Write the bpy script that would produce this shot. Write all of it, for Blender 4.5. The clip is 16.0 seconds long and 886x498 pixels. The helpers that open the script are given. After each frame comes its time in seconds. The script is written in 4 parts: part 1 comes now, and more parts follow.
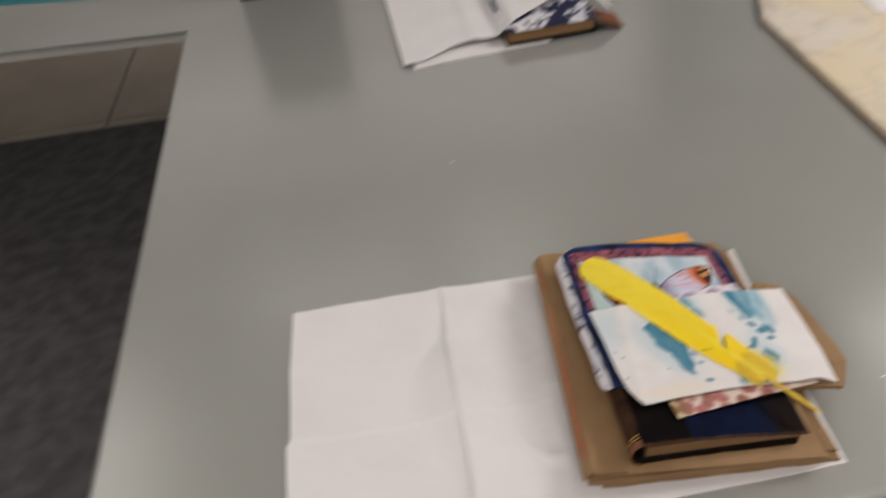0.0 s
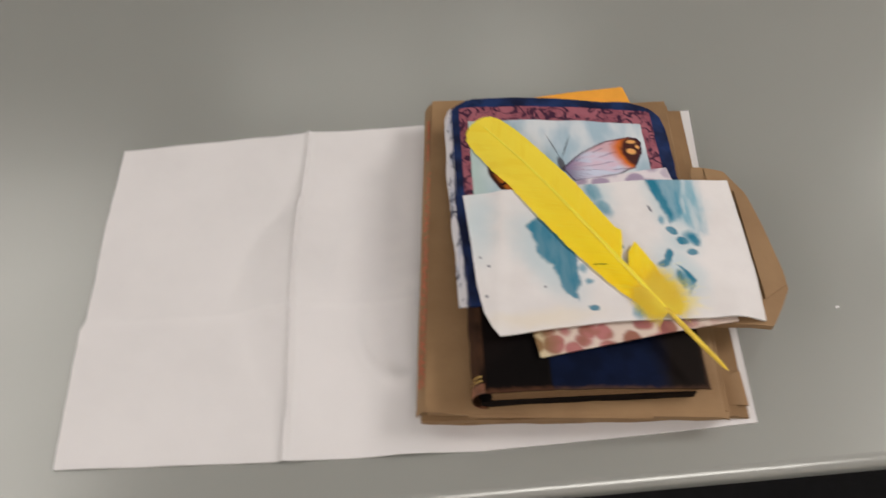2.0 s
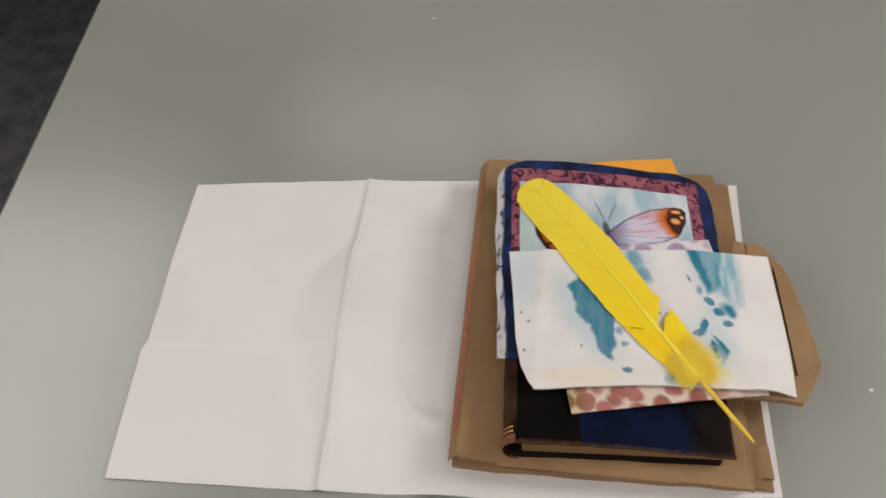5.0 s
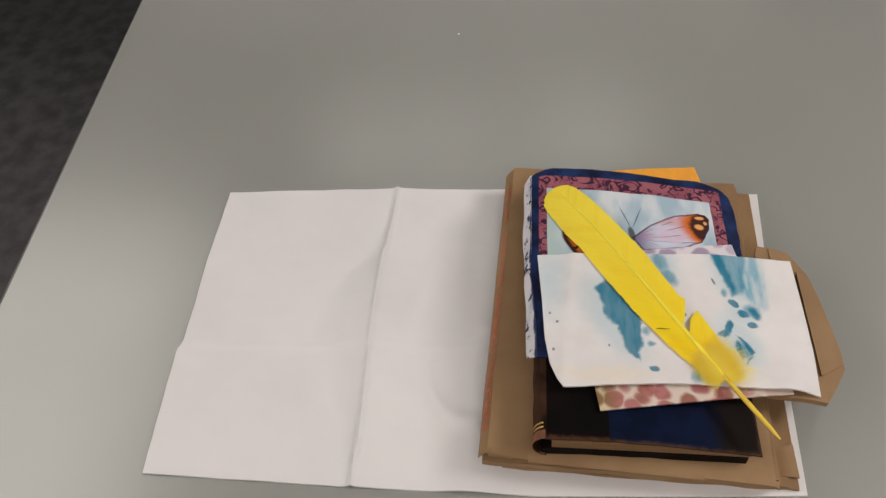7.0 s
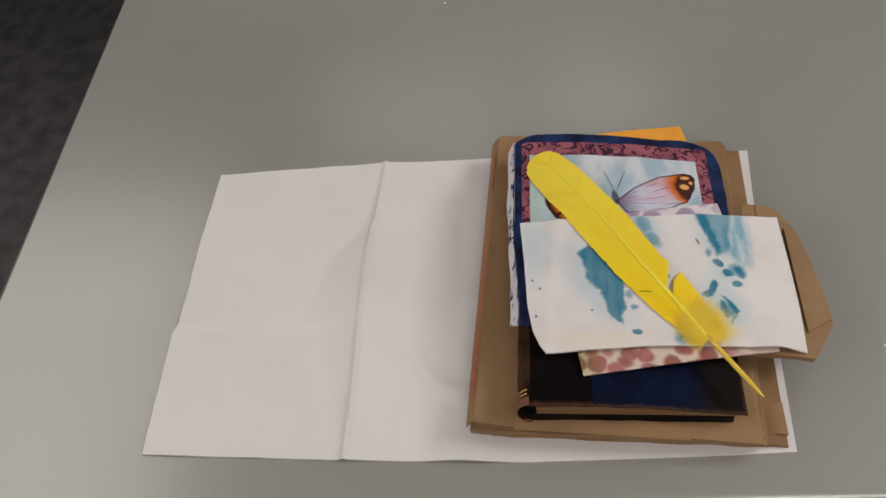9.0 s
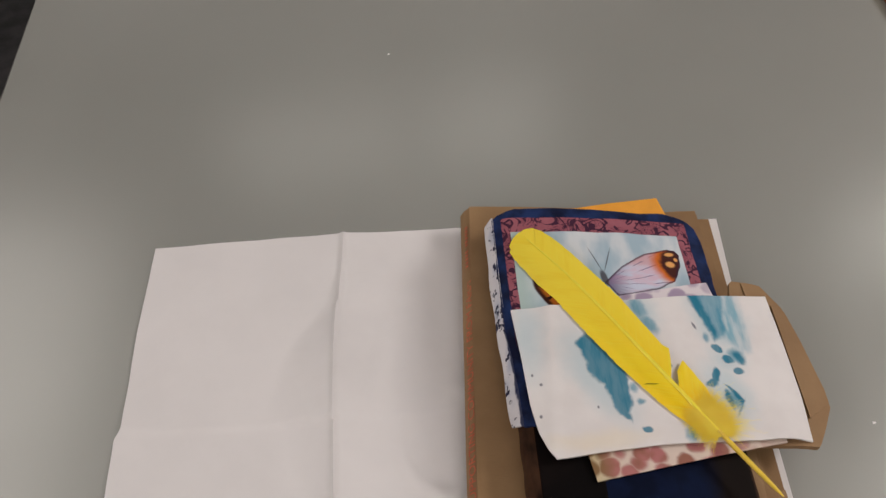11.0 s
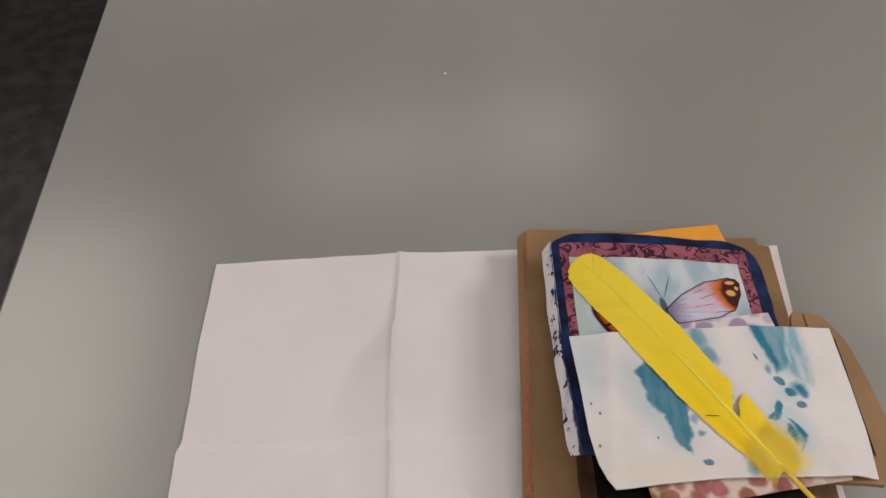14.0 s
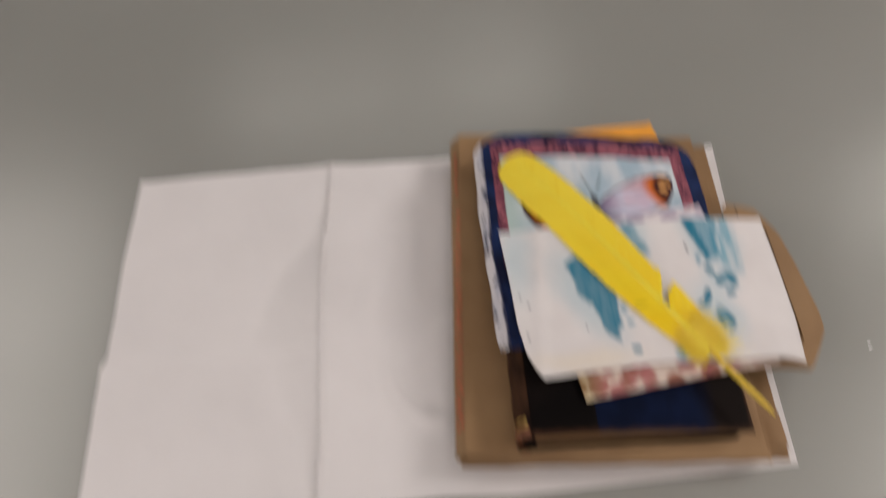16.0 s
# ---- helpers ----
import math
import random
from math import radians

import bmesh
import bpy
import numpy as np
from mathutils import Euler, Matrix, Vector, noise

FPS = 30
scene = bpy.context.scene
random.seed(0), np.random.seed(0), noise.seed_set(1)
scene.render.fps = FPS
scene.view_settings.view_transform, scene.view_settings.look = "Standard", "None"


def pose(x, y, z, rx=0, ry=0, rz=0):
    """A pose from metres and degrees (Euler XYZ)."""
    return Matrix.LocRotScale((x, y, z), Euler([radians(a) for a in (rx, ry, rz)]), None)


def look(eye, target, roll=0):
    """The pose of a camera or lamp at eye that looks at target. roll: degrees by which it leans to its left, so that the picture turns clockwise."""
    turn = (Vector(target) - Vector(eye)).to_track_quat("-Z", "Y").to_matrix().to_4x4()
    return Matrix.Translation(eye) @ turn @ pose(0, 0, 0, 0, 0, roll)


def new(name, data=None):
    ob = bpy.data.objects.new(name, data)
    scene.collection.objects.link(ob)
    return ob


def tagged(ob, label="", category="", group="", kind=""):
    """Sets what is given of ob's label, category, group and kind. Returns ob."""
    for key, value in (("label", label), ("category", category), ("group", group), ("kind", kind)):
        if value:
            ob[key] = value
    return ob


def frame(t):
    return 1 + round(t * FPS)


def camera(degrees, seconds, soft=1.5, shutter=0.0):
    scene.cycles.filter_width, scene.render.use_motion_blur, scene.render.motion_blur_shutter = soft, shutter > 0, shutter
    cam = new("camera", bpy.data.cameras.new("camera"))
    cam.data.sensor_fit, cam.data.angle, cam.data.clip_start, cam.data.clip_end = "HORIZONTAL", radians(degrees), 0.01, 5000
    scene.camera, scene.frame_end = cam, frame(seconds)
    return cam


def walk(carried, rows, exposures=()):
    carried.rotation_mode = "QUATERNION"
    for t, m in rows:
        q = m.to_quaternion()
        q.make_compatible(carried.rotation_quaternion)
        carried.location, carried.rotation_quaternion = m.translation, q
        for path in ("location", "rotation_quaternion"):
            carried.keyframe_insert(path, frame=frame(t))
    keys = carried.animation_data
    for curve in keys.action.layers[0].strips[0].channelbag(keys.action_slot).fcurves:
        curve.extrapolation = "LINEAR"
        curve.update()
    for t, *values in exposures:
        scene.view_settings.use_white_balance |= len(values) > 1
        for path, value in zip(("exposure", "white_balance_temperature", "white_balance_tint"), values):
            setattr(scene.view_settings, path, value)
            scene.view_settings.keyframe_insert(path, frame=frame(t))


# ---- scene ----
cam = camera(58.5, 16.0, soft=1.4, shutter=0.5)

PATH = [
    (0, (0.175, -0.408, 1.476), (0.228, 1.102, 0.166), -7.6),
    (0.1, (0.162, -0.415, 1.449), (0.325, 1.131, 0.191), -4.8),
    (0.3, (0.136, -0.367, 1.430), (0.398, 1.089, 0.086), -3.3),
    (0.5, (0.144, -0.334, 1.43), (0.368, 1.053, 0.006), -4.6),
    (0.7, (0.118, -0.314, 1.415), (0.372, 1.039, -0.036), -3.0),
    (1, (0.143, -0.296, 1.417), (0.347, 0.961, -0.126), -4.5),
    (1.2, (0.155, -0.288, 1.391), (0.348, 0.983, -0.142), -5.0),
    (1.5, (0.221, -0.252, 1.386), (0.329, 0.91, -0.237), -6.5),
    (1.8, (0.300, -0.223, 1.377), (0.271, 0.901, -0.277), -7.7),
    (2, (0.356, -0.214, 1.366), (0.265, 0.884, -0.304), -8.5),
    (2.3, (0.387, -0.195, 1.359), (0.230, 0.832, -0.350), -10.1),
    (2.5, (0.398, -0.185, 1.357), (0.181, 0.845, -0.344), -12.8),
    (3, (0.411, -0.193, 1.356), (0.163, 0.877, -0.315), -14.2),
    (3.5, (0.411, -0.198, 1.361), (0.177, 0.884, -0.305), -13.5),
    (4, (0.404, -0.215, 1.371), (0.201, 0.926, -0.259), -11.2),
    (4.5, (0.387, -0.225, 1.382), (0.186, 0.934, -0.235), -10.5),
    (5, (0.362, -0.23, 1.396), (0.149, 0.962, -0.196), -8.3),
    (5.2, (0.356, -0.232, 1.397), (0.106, 0.969, -0.182), -8.5),
    (7.3, (0.346, -0.258, 1.403), (0.11, 0.978, -0.152), -8.6),
    (7.5, (0.348, -0.249, 1.398), (0.093, 0.952, -0.181), -9.8),
    (8, (0.365, -0.247, 1.396), (0.1, 0.937, -0.194), -11.7),
    (8.5, (0.369, -0.261, 1.397), (0.03, 0.905, -0.192), -14.1),
    (9, (0.385, -0.254, 1.399), (0.08, 0.919, -0.192), -14.2),
    (9.5, (0.374, -0.24, 1.405), (0.141, 0.956, -0.181), -10.2),
    (9.7, (0.352, -0.219, 1.413), (0.169, 0.973, -0.182), -8.0),
    (11.8, (0.287, -0.158, 1.402), (0.322, 1.032, -0.206), -4.2),
    (12, (0.29, -0.153, 1.412), (0.288, 1.034, -0.198), -5.7),
    (12.5, (0.288, -0.148, 1.408), (0.256, 1.051, -0.192), -5.6),
    (13, (0.283, -0.15, 1.409), (0.228, 1.039, -0.198), -5.6),
    (13.5, (0.283, -0.156, 1.418), (0.224, 1.053, -0.174), -6.3),
    (14, (0.273, -0.158, 1.419), (0.185, 1.05, -0.172), -6.1),
    (14.5, (0.274, -0.162, 1.416), (0.195, 1.042, -0.179), -6.1),
    (15, (0.269, -0.162, 1.422), (0.184, 1.054, -0.164), -6.1),
    (15.5, (0.274, -0.162, 1.424), (0.15, 1.11, -0.114), -7.7),
    (15.7, (0.286, -0.161, 1.422), (0.188, 1.08, -0.143), -7.8),
    (15.8, (0.297, -0.169, 1.41), (0.217, 1.055, -0.17), -7.7),
    (15.9, (0.3, -0.178, 1.399), (0.26, 1.016, -0.205), -6.3),
    (16, (0.304, -0.192, 1.373), (0.289, 0.936, -0.279), -5.0),
]
walk(cam, [(t, look(eye, target, roll)) for t, eye, target, roll in PATH], [(0.0, 0.29, 6500, 12), (4.0, 0.29, 6500, 10), (8.5, 0.22, 6500, 12), (9.0, 0.08, 6500, 12), (9.6, 0.08, 6500, 12), (12.0, 0.07, 6600, 15), (16.0, 0.07, 6600, 15)])

# ---- world and lights ----
T = 0.76                       # height of the steel worktop
world = bpy.data.worlds.new("world")
scene.world = world
world.use_nodes = True
world.node_tree.nodes["Background"].inputs[0].default_value = (0.8, 0.85, 1.0, 1)
world.node_tree.nodes["Background"].inputs[1].default_value = 0.05

CEILING = 2.8
# x, y, watts, half length, half width, glow of the diffuser
# First three follow glints, the fourth the shadows; the rest are unseen added fill.
LAMPS = [(0.58, 2.50, 0, 0.30, 0.10, 2.0), (-0.28, 2.46, 0, 0.45, 0.12, 1.3), (2.22, 1.72, 0, 0.20, 0.16, 3.4), (2.75, 0.35, 54, 0.58, 0.48, 0.6),
         (0.7, -1.8, 13, 0.83, 0.63, 0.6), (-2.2, -0.9, 30, 0.83, 0.63, 0.6), (-2.05, 1.1, 4.5, 1.0, 1.0, 0.6), (0.1, 4.55, 4, 2.3, 0.75, 0.2)]
for lx, ly, watt, hx, hy, glow in LAMPS:
    if watt:
        lamp = bpy.data.lights.new("panel_or_fill_light", "AREA")
        lamp.shape, lamp.energy = "RECTANGLE", watt
        lamp.size, lamp.size_y = 2 * hx - 0.06, 2 * hy - 0.06
        lamp.color = (1.0, 0.95, 0.925)
        new("panel_or_fill_light", lamp).matrix_world = pose(lx, ly, CEILING - 0.035)


# ---- node materials ----
class Mat:
    """A small wrapper for building node materials."""

    def __init__(self, name, rough=0.6, metal=0.0, spec=0.5):
        self.m = bpy.data.materials.new(name)
        self.m.use_nodes = True
        self.t = self.m.node_tree
        self.p = self.t.nodes["Principled BSDF"]
        self.p.inputs["Roughness"].default_value = rough
        self.p.inputs["Metallic"].default_value = metal
        self.p.inputs["Specular IOR Level"].default_value = spec

    def node(self, kind, **ins):
        n = self.t.nodes.new(kind)
        for k, v in ins.items():
            self.put(n.inputs[k.replace("_", " ")], v)
        return n

    def put(self, socket, v):
        if isinstance(v, bpy.types.NodeSocket):
            self.t.links.new(v, socket)
        else:
            socket.default_value = v

    def coord(self, kind="Object"):
        return self.t.nodes.new("ShaderNodeTexCoord").outputs[kind]

    def math(self, op, a, b=0.0, c=0.0):
        n = self.t.nodes.new("ShaderNodeMath")
        n.operation = op
        for i, v in enumerate((a, b, c)):
            self.put(n.inputs[i], v)
        return n.outputs[0]

    def noise(self, co, scale, detail=4, rough=0.55, distort=0.0):
        n = self.node("ShaderNodeTexNoise", Vector=co, Scale=scale, Detail=detail, Roughness=rough, Distortion=distort)
        return n.outputs

    def ramp(self, v, a, b):
        n = self.t.nodes.new("ShaderNodeMapRange")
        n.interpolation_type = "SMOOTHSTEP"
        self.put(n.inputs[0], v)
        n.inputs[1].default_value, n.inputs[2].default_value = a, b
        return n.outputs[0]

    def mix(self, f, a, b):
        n = self.t.nodes.new("ShaderNodeMix")
        n.data_type = "RGBA"
        self.put(n.inputs[0], f)
        for s, v in ((n.inputs[6], a), (n.inputs[7], b)):
            self.put(s, v if isinstance(v, bpy.types.NodeSocket) else (*v, 1) if len(v) == 3 else v)
        return n.outputs[2]

    def stretch(self, co, s):
        n = self.node("ShaderNodeMapping", Vector=co)
        n.inputs["Scale"].default_value = s
        return n.outputs[0]

    def wobble(self, co, scale, amount):
        """Coordinates pushed about by noise."""
        n = self.noise(co, scale, 3)
        v = self.t.nodes.new("ShaderNodeVectorMath")
        v.operation = "MULTIPLY_ADD"
        sub = self.t.nodes.new("ShaderNodeVectorMath")
        sub.operation = "SUBTRACT"
        self.put(sub.inputs[0], n[1])
        sub.inputs[1].default_value = (0.5, 0.5, 0.5)
        self.put(v.inputs[0], sub.outputs[0])
        v.inputs[1].default_value = (amount, amount, 0)
        self.put(v.inputs[2], co)
        return v.outputs[0]

    def blob(self, co, x, y, rx, ry, turn=0.0, soft=0.3):
        """1 inside an ellipse, 0 outside."""
        n = self.node("ShaderNodeMapping", Vector=co)
        n.vector_type = "TEXTURE"
        n.inputs["Location"].default_value = (x, y, 0)
        n.inputs["Rotation"].default_value = (0, 0, radians(turn))
        n.inputs["Scale"].default_value = (rx, ry, 1000)
        ln = self.t.nodes.new("ShaderNodeVectorMath")
        ln.operation = "LENGTH"
        self.put(ln.inputs[0], n.outputs[0])
        return self.ramp(ln.outputs["Value"], 1 + soft, 1 - soft)

    def shape(self, co, corners):
        """Depth inside a convex shape given by its corners, negative outside."""
        area = sum(p[0] * q[1] - q[0] * p[1] for p, q in zip(corners, corners[1:] + corners[:1]))
        pts = corners if area > 0 else corners[::-1]
        depth = None
        for p, q in zip(pts, pts[1:] + pts[:1]):
            ln = math.hypot(q[0] - p[0], q[1] - p[1])
            nx, ny = (p[1] - q[1]) / ln, (q[0] - p[0]) / ln
            dot = self.t.nodes.new("ShaderNodeVectorMath")
            dot.operation = "DOT_PRODUCT"
            self.put(dot.inputs[0], co)
            dot.inputs[1].default_value = (nx, ny, 0)
            d = self.math("SUBTRACT", dot.outputs["Value"], nx * p[0] + ny * p[1])
            depth = d if depth is None else self.math("MINIMUM", depth, d)
        return depth

    def patch(self, co, corners, soft=0.001):
        return self.ramp(self.shape(co, corners), -soft, soft)

    def union(self, items):
        out = items[0]
        for i in items[1:]:
            out = self.math("MAXIMUM", out, i)
        return out

    def color(self, c):
        self.put(self.p.inputs["Base Color"], c if isinstance(c, bpy.types.NodeSocket) else (*c, 1))
        return self

    def bump(self, h, strength=0.3, depth=0.001):
        b = self.node("ShaderNodeBump", Height=h, Strength=strength, Distance=depth)
        self.put(self.p.inputs["Normal"], b.outputs[0])
        return self


def cloth_weave(a, co, strength=0.25, depth=0.0004, fine=900):
    """Threads and soft crumple."""
    w1 = a.noise(co, fine, 2)[0]
    n = a.noise(co, 60, 5)[0]
    a.bump(a.math("MULTIPLY_ADD", w1, 0.25, n), strength, depth)


def make_steel():
    a = Mat("satin_steel", 0.3, 0.42)
    co = a.coord()
    wide = a.noise(co, 2.2, 2)[0]
    smear = a.noise(a.stretch(co, (1, 2.6, 1)), 7, 4, 0.6)[0]
    c = a.mix(a.ramp(wide, 0.3, 0.7), (0.420, 0.428, 0.397), (0.458, 0.467, 0.435))
    a.color(c)
    a.put(a.p.inputs["Roughness"], a.math("MULTIPLY_ADD", smear, 0.06, 0.212))
    return a.m


def make_kraft():
    a = Mat("kraft_paper", 0.72, 0, 0.35)
    co = a.coord()
    wide = a.noise(co, 14, 5)[0]
    fibre = a.noise(a.stretch(co, (1, 9, 1)), 160, 4)[0]
    c = a.mix(a.ramp(wide, 0.3, 0.7), (0.265, 0.156, 0.073), (0.336, 0.208, 0.101))
    c = a.mix(a.math("MULTIPLY", a.ramp(fibre, 0.55, 0.85), 0.45), c, (0.22, 0.135, 0.07))
    a.color(c)
    a.bump(a.math("ADD", a.math("MULTIPLY", wide, 1.2), a.math("MULTIPLY", fibre, 0.35)), 0.35, 0.0012)
    return a.m


def make_white_cloth(name="white_cotton", tint=(0.797, 0.777, 0.764)):
    a = Mat(name, 0.85, 0, 0.2)
    co = a.coord("UV")
    wide = a.noise(co, 9, 4)[0]
    a.color(a.mix(a.ramp(wide, 0.35, 0.7), tint, tuple(v * 0.955 for v in tint)))
    cloth_weave(a, co, 0.35, 0.0006)
    return a.m


def make_splash_cloth():
    """White cotton with teal dye marks."""
    a = Mat("dyed_cotton", 0.85, 0, 0.2)
    raw = a.coord("UV")
    co = a.wobble(raw, 90, 0.006)
    wet = a.wobble(raw, 38, 0.018)
    torn = a.wobble(co, 48, 0.010)
    base = a.mix(a.ramp(a.noise(raw, 22, 4)[0], 0.35, 0.7), (0.79, 0.765, 0.745), (0.74, 0.71, 0.69))
    # pale tide marks round the dye
    halo = a.union([a.blob(wet, *b) for b in (
        (0.357, 0.155, 0.012, 0.030, 0, 0.9), (0.520, 0.172, 0.022, 0.030, 15, 0.5), (0.408, 0.122, 0.018, 0.042, 24, 0.6),
        (0.512, 0.105, 0.016, 0.024, 20, 0.7), (0.455, 0.176, 0.014, 0.018, 20, 0.7), (0.518, 0.132, 0.014, 0.014, 0, 0.8))])
    c = a.mix(a.math("MULTIPLY", halo, 0.5), base, (0.40, 0.58, 0.64))
    c = a.mix(a.math("MULTIPLY", a.blob(wet, 0.40, 0.064, 0.035, 0.007, 4, 0.9), 0.5), c, (0.80, 0.70, 0.52))
    streak = a.ramp(a.noise(a.stretch(raw, (2.4, 0.5, 1)), 60, 3)[0], 0.35, 0.68)
    wash = a.patch(co, [(0.526, 0.205), (0.545, 0.205), (0.5405, 0.139), (0.533, 0.136), (0.519, 0.156)], 0.004)
    c = a.mix(a.math("MULTIPLY", wash, a.math("MULTIPLY_ADD", streak, 0.55, 0.18)), c, (0.10, 0.36, 0.48))
    mid = a.union([a.patch(co, [(0.4965, 0.205), (0.532, 0.205), (0.5225, 0.153), (0.513, 0.149)], 0.0022),
                   a.blob(co, 0.454, 0.182, 0.006, 0.010, 20, 0.5), a.blob(co, 0.460, 0.166, 0.005, 0.010, 24, 0.5),
                   a.blob(co, 0.527, 0.135, 0.0052, 0.0075, 40, 0.35), a.blob(co, 0.506, 0.152, 0.0030, 0.0040, 0, 0.6),
                   a.blob(co, 0.436, 0.108, 0.0035, 0.0035, 0, 0.6), a.blob(co, 0.439, 0.096, 0.0035, 0.0025, 0, 0.6),
                   a.blob(co, 0.472, 0.067, 0.0040, 0.0050, 0, 0.6), a.blob(co, 0.514, 0.096, 0.006, 0.008, 30, 0.4)])
    c = a.mix(a.math("MULTIPLY", mid, a.math("MULTIPLY_ADD", streak, 0.25, 0.62)), c, (0.035, 0.25, 0.37))
    dark = a.union([
        a.patch(torn, [(0.3955, 0.150), (0.410, 0.160), (0.436, 0.132), (0.430, 0.113), (0.412, 0.112), (0.404, 0.120)], 0.0020),
        a.patch(torn, [(0.410, 0.120), (0.434, 0.122), (0.4320, 0.105), (0.4295, 0.0785), (0.4200, 0.088), (0.412, 0.110)], 0.0018),
        a.patch(co, [(0.497, 0.200), (0.507, 0.200), (0.5165, 0.158), (0.5130, 0.150)], 0.0022),
        a.blob(co, 0.464, 0.139, 0.0030, 0.008, 25, 0.35), a.blob(co, 0.4655, 0.127, 0.0050, 0.0028, 0, 0.3), a.blob(co, 0.439, 0.0725, 0.0042, 0.0025, -15, 0.3),
        a.blob(co, 0.5120, 0.1415, 0.0044, 0.0036, -20, 0.25), a.blob(co, 0.5185, 0.1320, 0.0044, 0.0038, -20, 0.25),
        a.blob(co, 0.5250, 0.1215, 0.0042, 0.0034, 0, 0.25), a.blob(co, 0.5290, 0.1330, 0.0028, 0.0065, 35, 0.4),
        a.blob(co, 0.5050, 0.1165, 0.0032, 0.0070, -12, 0.25), a.blob(co, 0.5000, 0.1100, 0.0060, 0.0032, 15, 0.3),
        a.patch(co, [(0.5095, 0.109), (0.5125, 0.108), (0.5225, 0.094), (0.5195, 0.091)], 0.0008),
        a.patch(co, [(0.5225, 0.096), (0.5195, 0.091), (0.5125, 0.082), (0.516, 0.083)], 0.0012), a.blob(co, 0.5105, 0.096, 0.0022, 0.0085, 8, 0.3)])
    c = a.mix(a.math("MULTIPLY", dark, a.math("MULTIPLY_ADD", streak, 0.12, 0.84)), c, (0.013, 0.185, 0.285))
    flecks = a.union([a.blob(raw, *b) for b in ((0.498, 0.1635, 0.0011, 0.0035, 20, 0.4), (0.3625, 0.1130, 0.0012, 0.0012, 0, 0.5),
                      (0.3590, 0.0860, 0.0011, 0.0014, 0, 0.5), (0.3565, 0.1215, 0.0009, 0.0012, 0, 0.5), (0.4045, 0.0920, 0.0008, 0.0012, 0, 0.5))])
    c = a.mix(a.math("MULTIPLY", flecks, 0.75), c, (0.06, 0.07, 0.10))
    a.color(c)
    cloth_weave(a, raw, 0.3, 0.0005)
    return a.m


def make_panel_print():
    """Navy cloth with a scrolled mauve border round a pale painted panel. UV: metres from the upper left corner."""
    a = Mat("printed_cotton", 0.8, 0, 0.2)
    raw = a.coord("UV")
    co = a.wobble(raw, 60, 0.0012)
    sep = a.node("ShaderNodeSeparateXYZ", Vector=co).outputs
    x, d = sep[0], a.math("MULTIPLY", sep[1], -1.0)

    def inside(x0, x1, d0):
        k = a.math("MULTIPLY", a.ramp(x, x0 - 0.0004, x0 + 0.0004), a.ramp(x, x1 + 0.0004, x1 - 0.0004))
        return a.math("MULTIPLY", k, a.ramp(d, d0 - 0.0004, d0 + 0.0004))

    navy = a.mix(a.ramp(a.noise(raw, 35, 4)[0], 0.35, 0.7), (0.004, 0.007, 0.030), (0.014, 0.034, 0.120))
    scroll = a.noise(raw, 52, 1.0, 0.5, 1.8)[0]
    line = a.ramp(a.math("ABSOLUTE", a.math("SUBTRACT", scroll, 0.5)), 0.075, 0.048)
    scroll2 = a.noise(raw, 95, 0.5, 0.5, 2.6)[0]
    thin = a.math("MULTIPLY", a.ramp(a.math("ABSOLUTE", a.math("SUBTRACT", scroll2, 0.5)), 0.040, 0.018), 0.9)
    line = a.math("MULTIPLY", line, a.ramp(a.noise(a.stretch(raw, (1, 1.4, 1)), 60, 0)[0], 0.36, 0.44))
    line = a.math("MAXIMUM", line, a.math("MULTIPLY", thin, a.ramp(a.noise(raw, 50, 0)[0], 0.60, 0.52)))
    mauve = a.mix(a.ramp(a.noise(raw, 50, 3)[0], 0.3, 0.7), (0.27, 0.078, 0.105), (0.36, 0.120, 0.15))
    mauve = a.mix(a.math("MULTIPLY", line, 0.92), mauve, (0.03, 0.008, 0.03))
    # mauve goes to navy low down: shade beside the dyed cloth, painted in
    c = a.mix(a.math("MULTIPLY", inside(0.0140, 0.1880, 0.0095), a.ramp(d, 0.150, 0.115)), navy, mauve)
    wash = a.noise(a.stretch(raw, (1.6, 0.7, 1)), 22, 3)[0]
    pale = a.mix(a.ramp(wash, 0.35, 0.68), (0.37, 0.50, 0.58), (0.66, 0.70, 0.72))
    pale = a.mix(a.ramp(x, 0.05, 0.02), pale, (0.44, 0.56, 0.53))
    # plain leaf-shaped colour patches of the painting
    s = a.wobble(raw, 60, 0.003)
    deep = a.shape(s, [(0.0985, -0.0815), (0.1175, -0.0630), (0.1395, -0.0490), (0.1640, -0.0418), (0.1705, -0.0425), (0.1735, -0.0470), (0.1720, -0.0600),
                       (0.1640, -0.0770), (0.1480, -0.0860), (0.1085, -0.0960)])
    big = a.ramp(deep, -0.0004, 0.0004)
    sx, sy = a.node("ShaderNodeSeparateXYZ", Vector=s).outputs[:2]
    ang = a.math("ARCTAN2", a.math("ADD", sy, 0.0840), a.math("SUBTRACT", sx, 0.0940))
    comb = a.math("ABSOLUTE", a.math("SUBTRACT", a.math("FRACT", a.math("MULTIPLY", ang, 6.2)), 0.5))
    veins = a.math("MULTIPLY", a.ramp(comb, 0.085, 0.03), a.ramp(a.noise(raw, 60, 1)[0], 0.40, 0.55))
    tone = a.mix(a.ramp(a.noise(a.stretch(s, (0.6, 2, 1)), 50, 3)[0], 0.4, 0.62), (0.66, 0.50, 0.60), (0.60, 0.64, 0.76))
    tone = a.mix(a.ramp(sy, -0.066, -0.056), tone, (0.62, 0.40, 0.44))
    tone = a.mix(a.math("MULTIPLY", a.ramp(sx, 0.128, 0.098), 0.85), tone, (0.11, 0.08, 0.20))
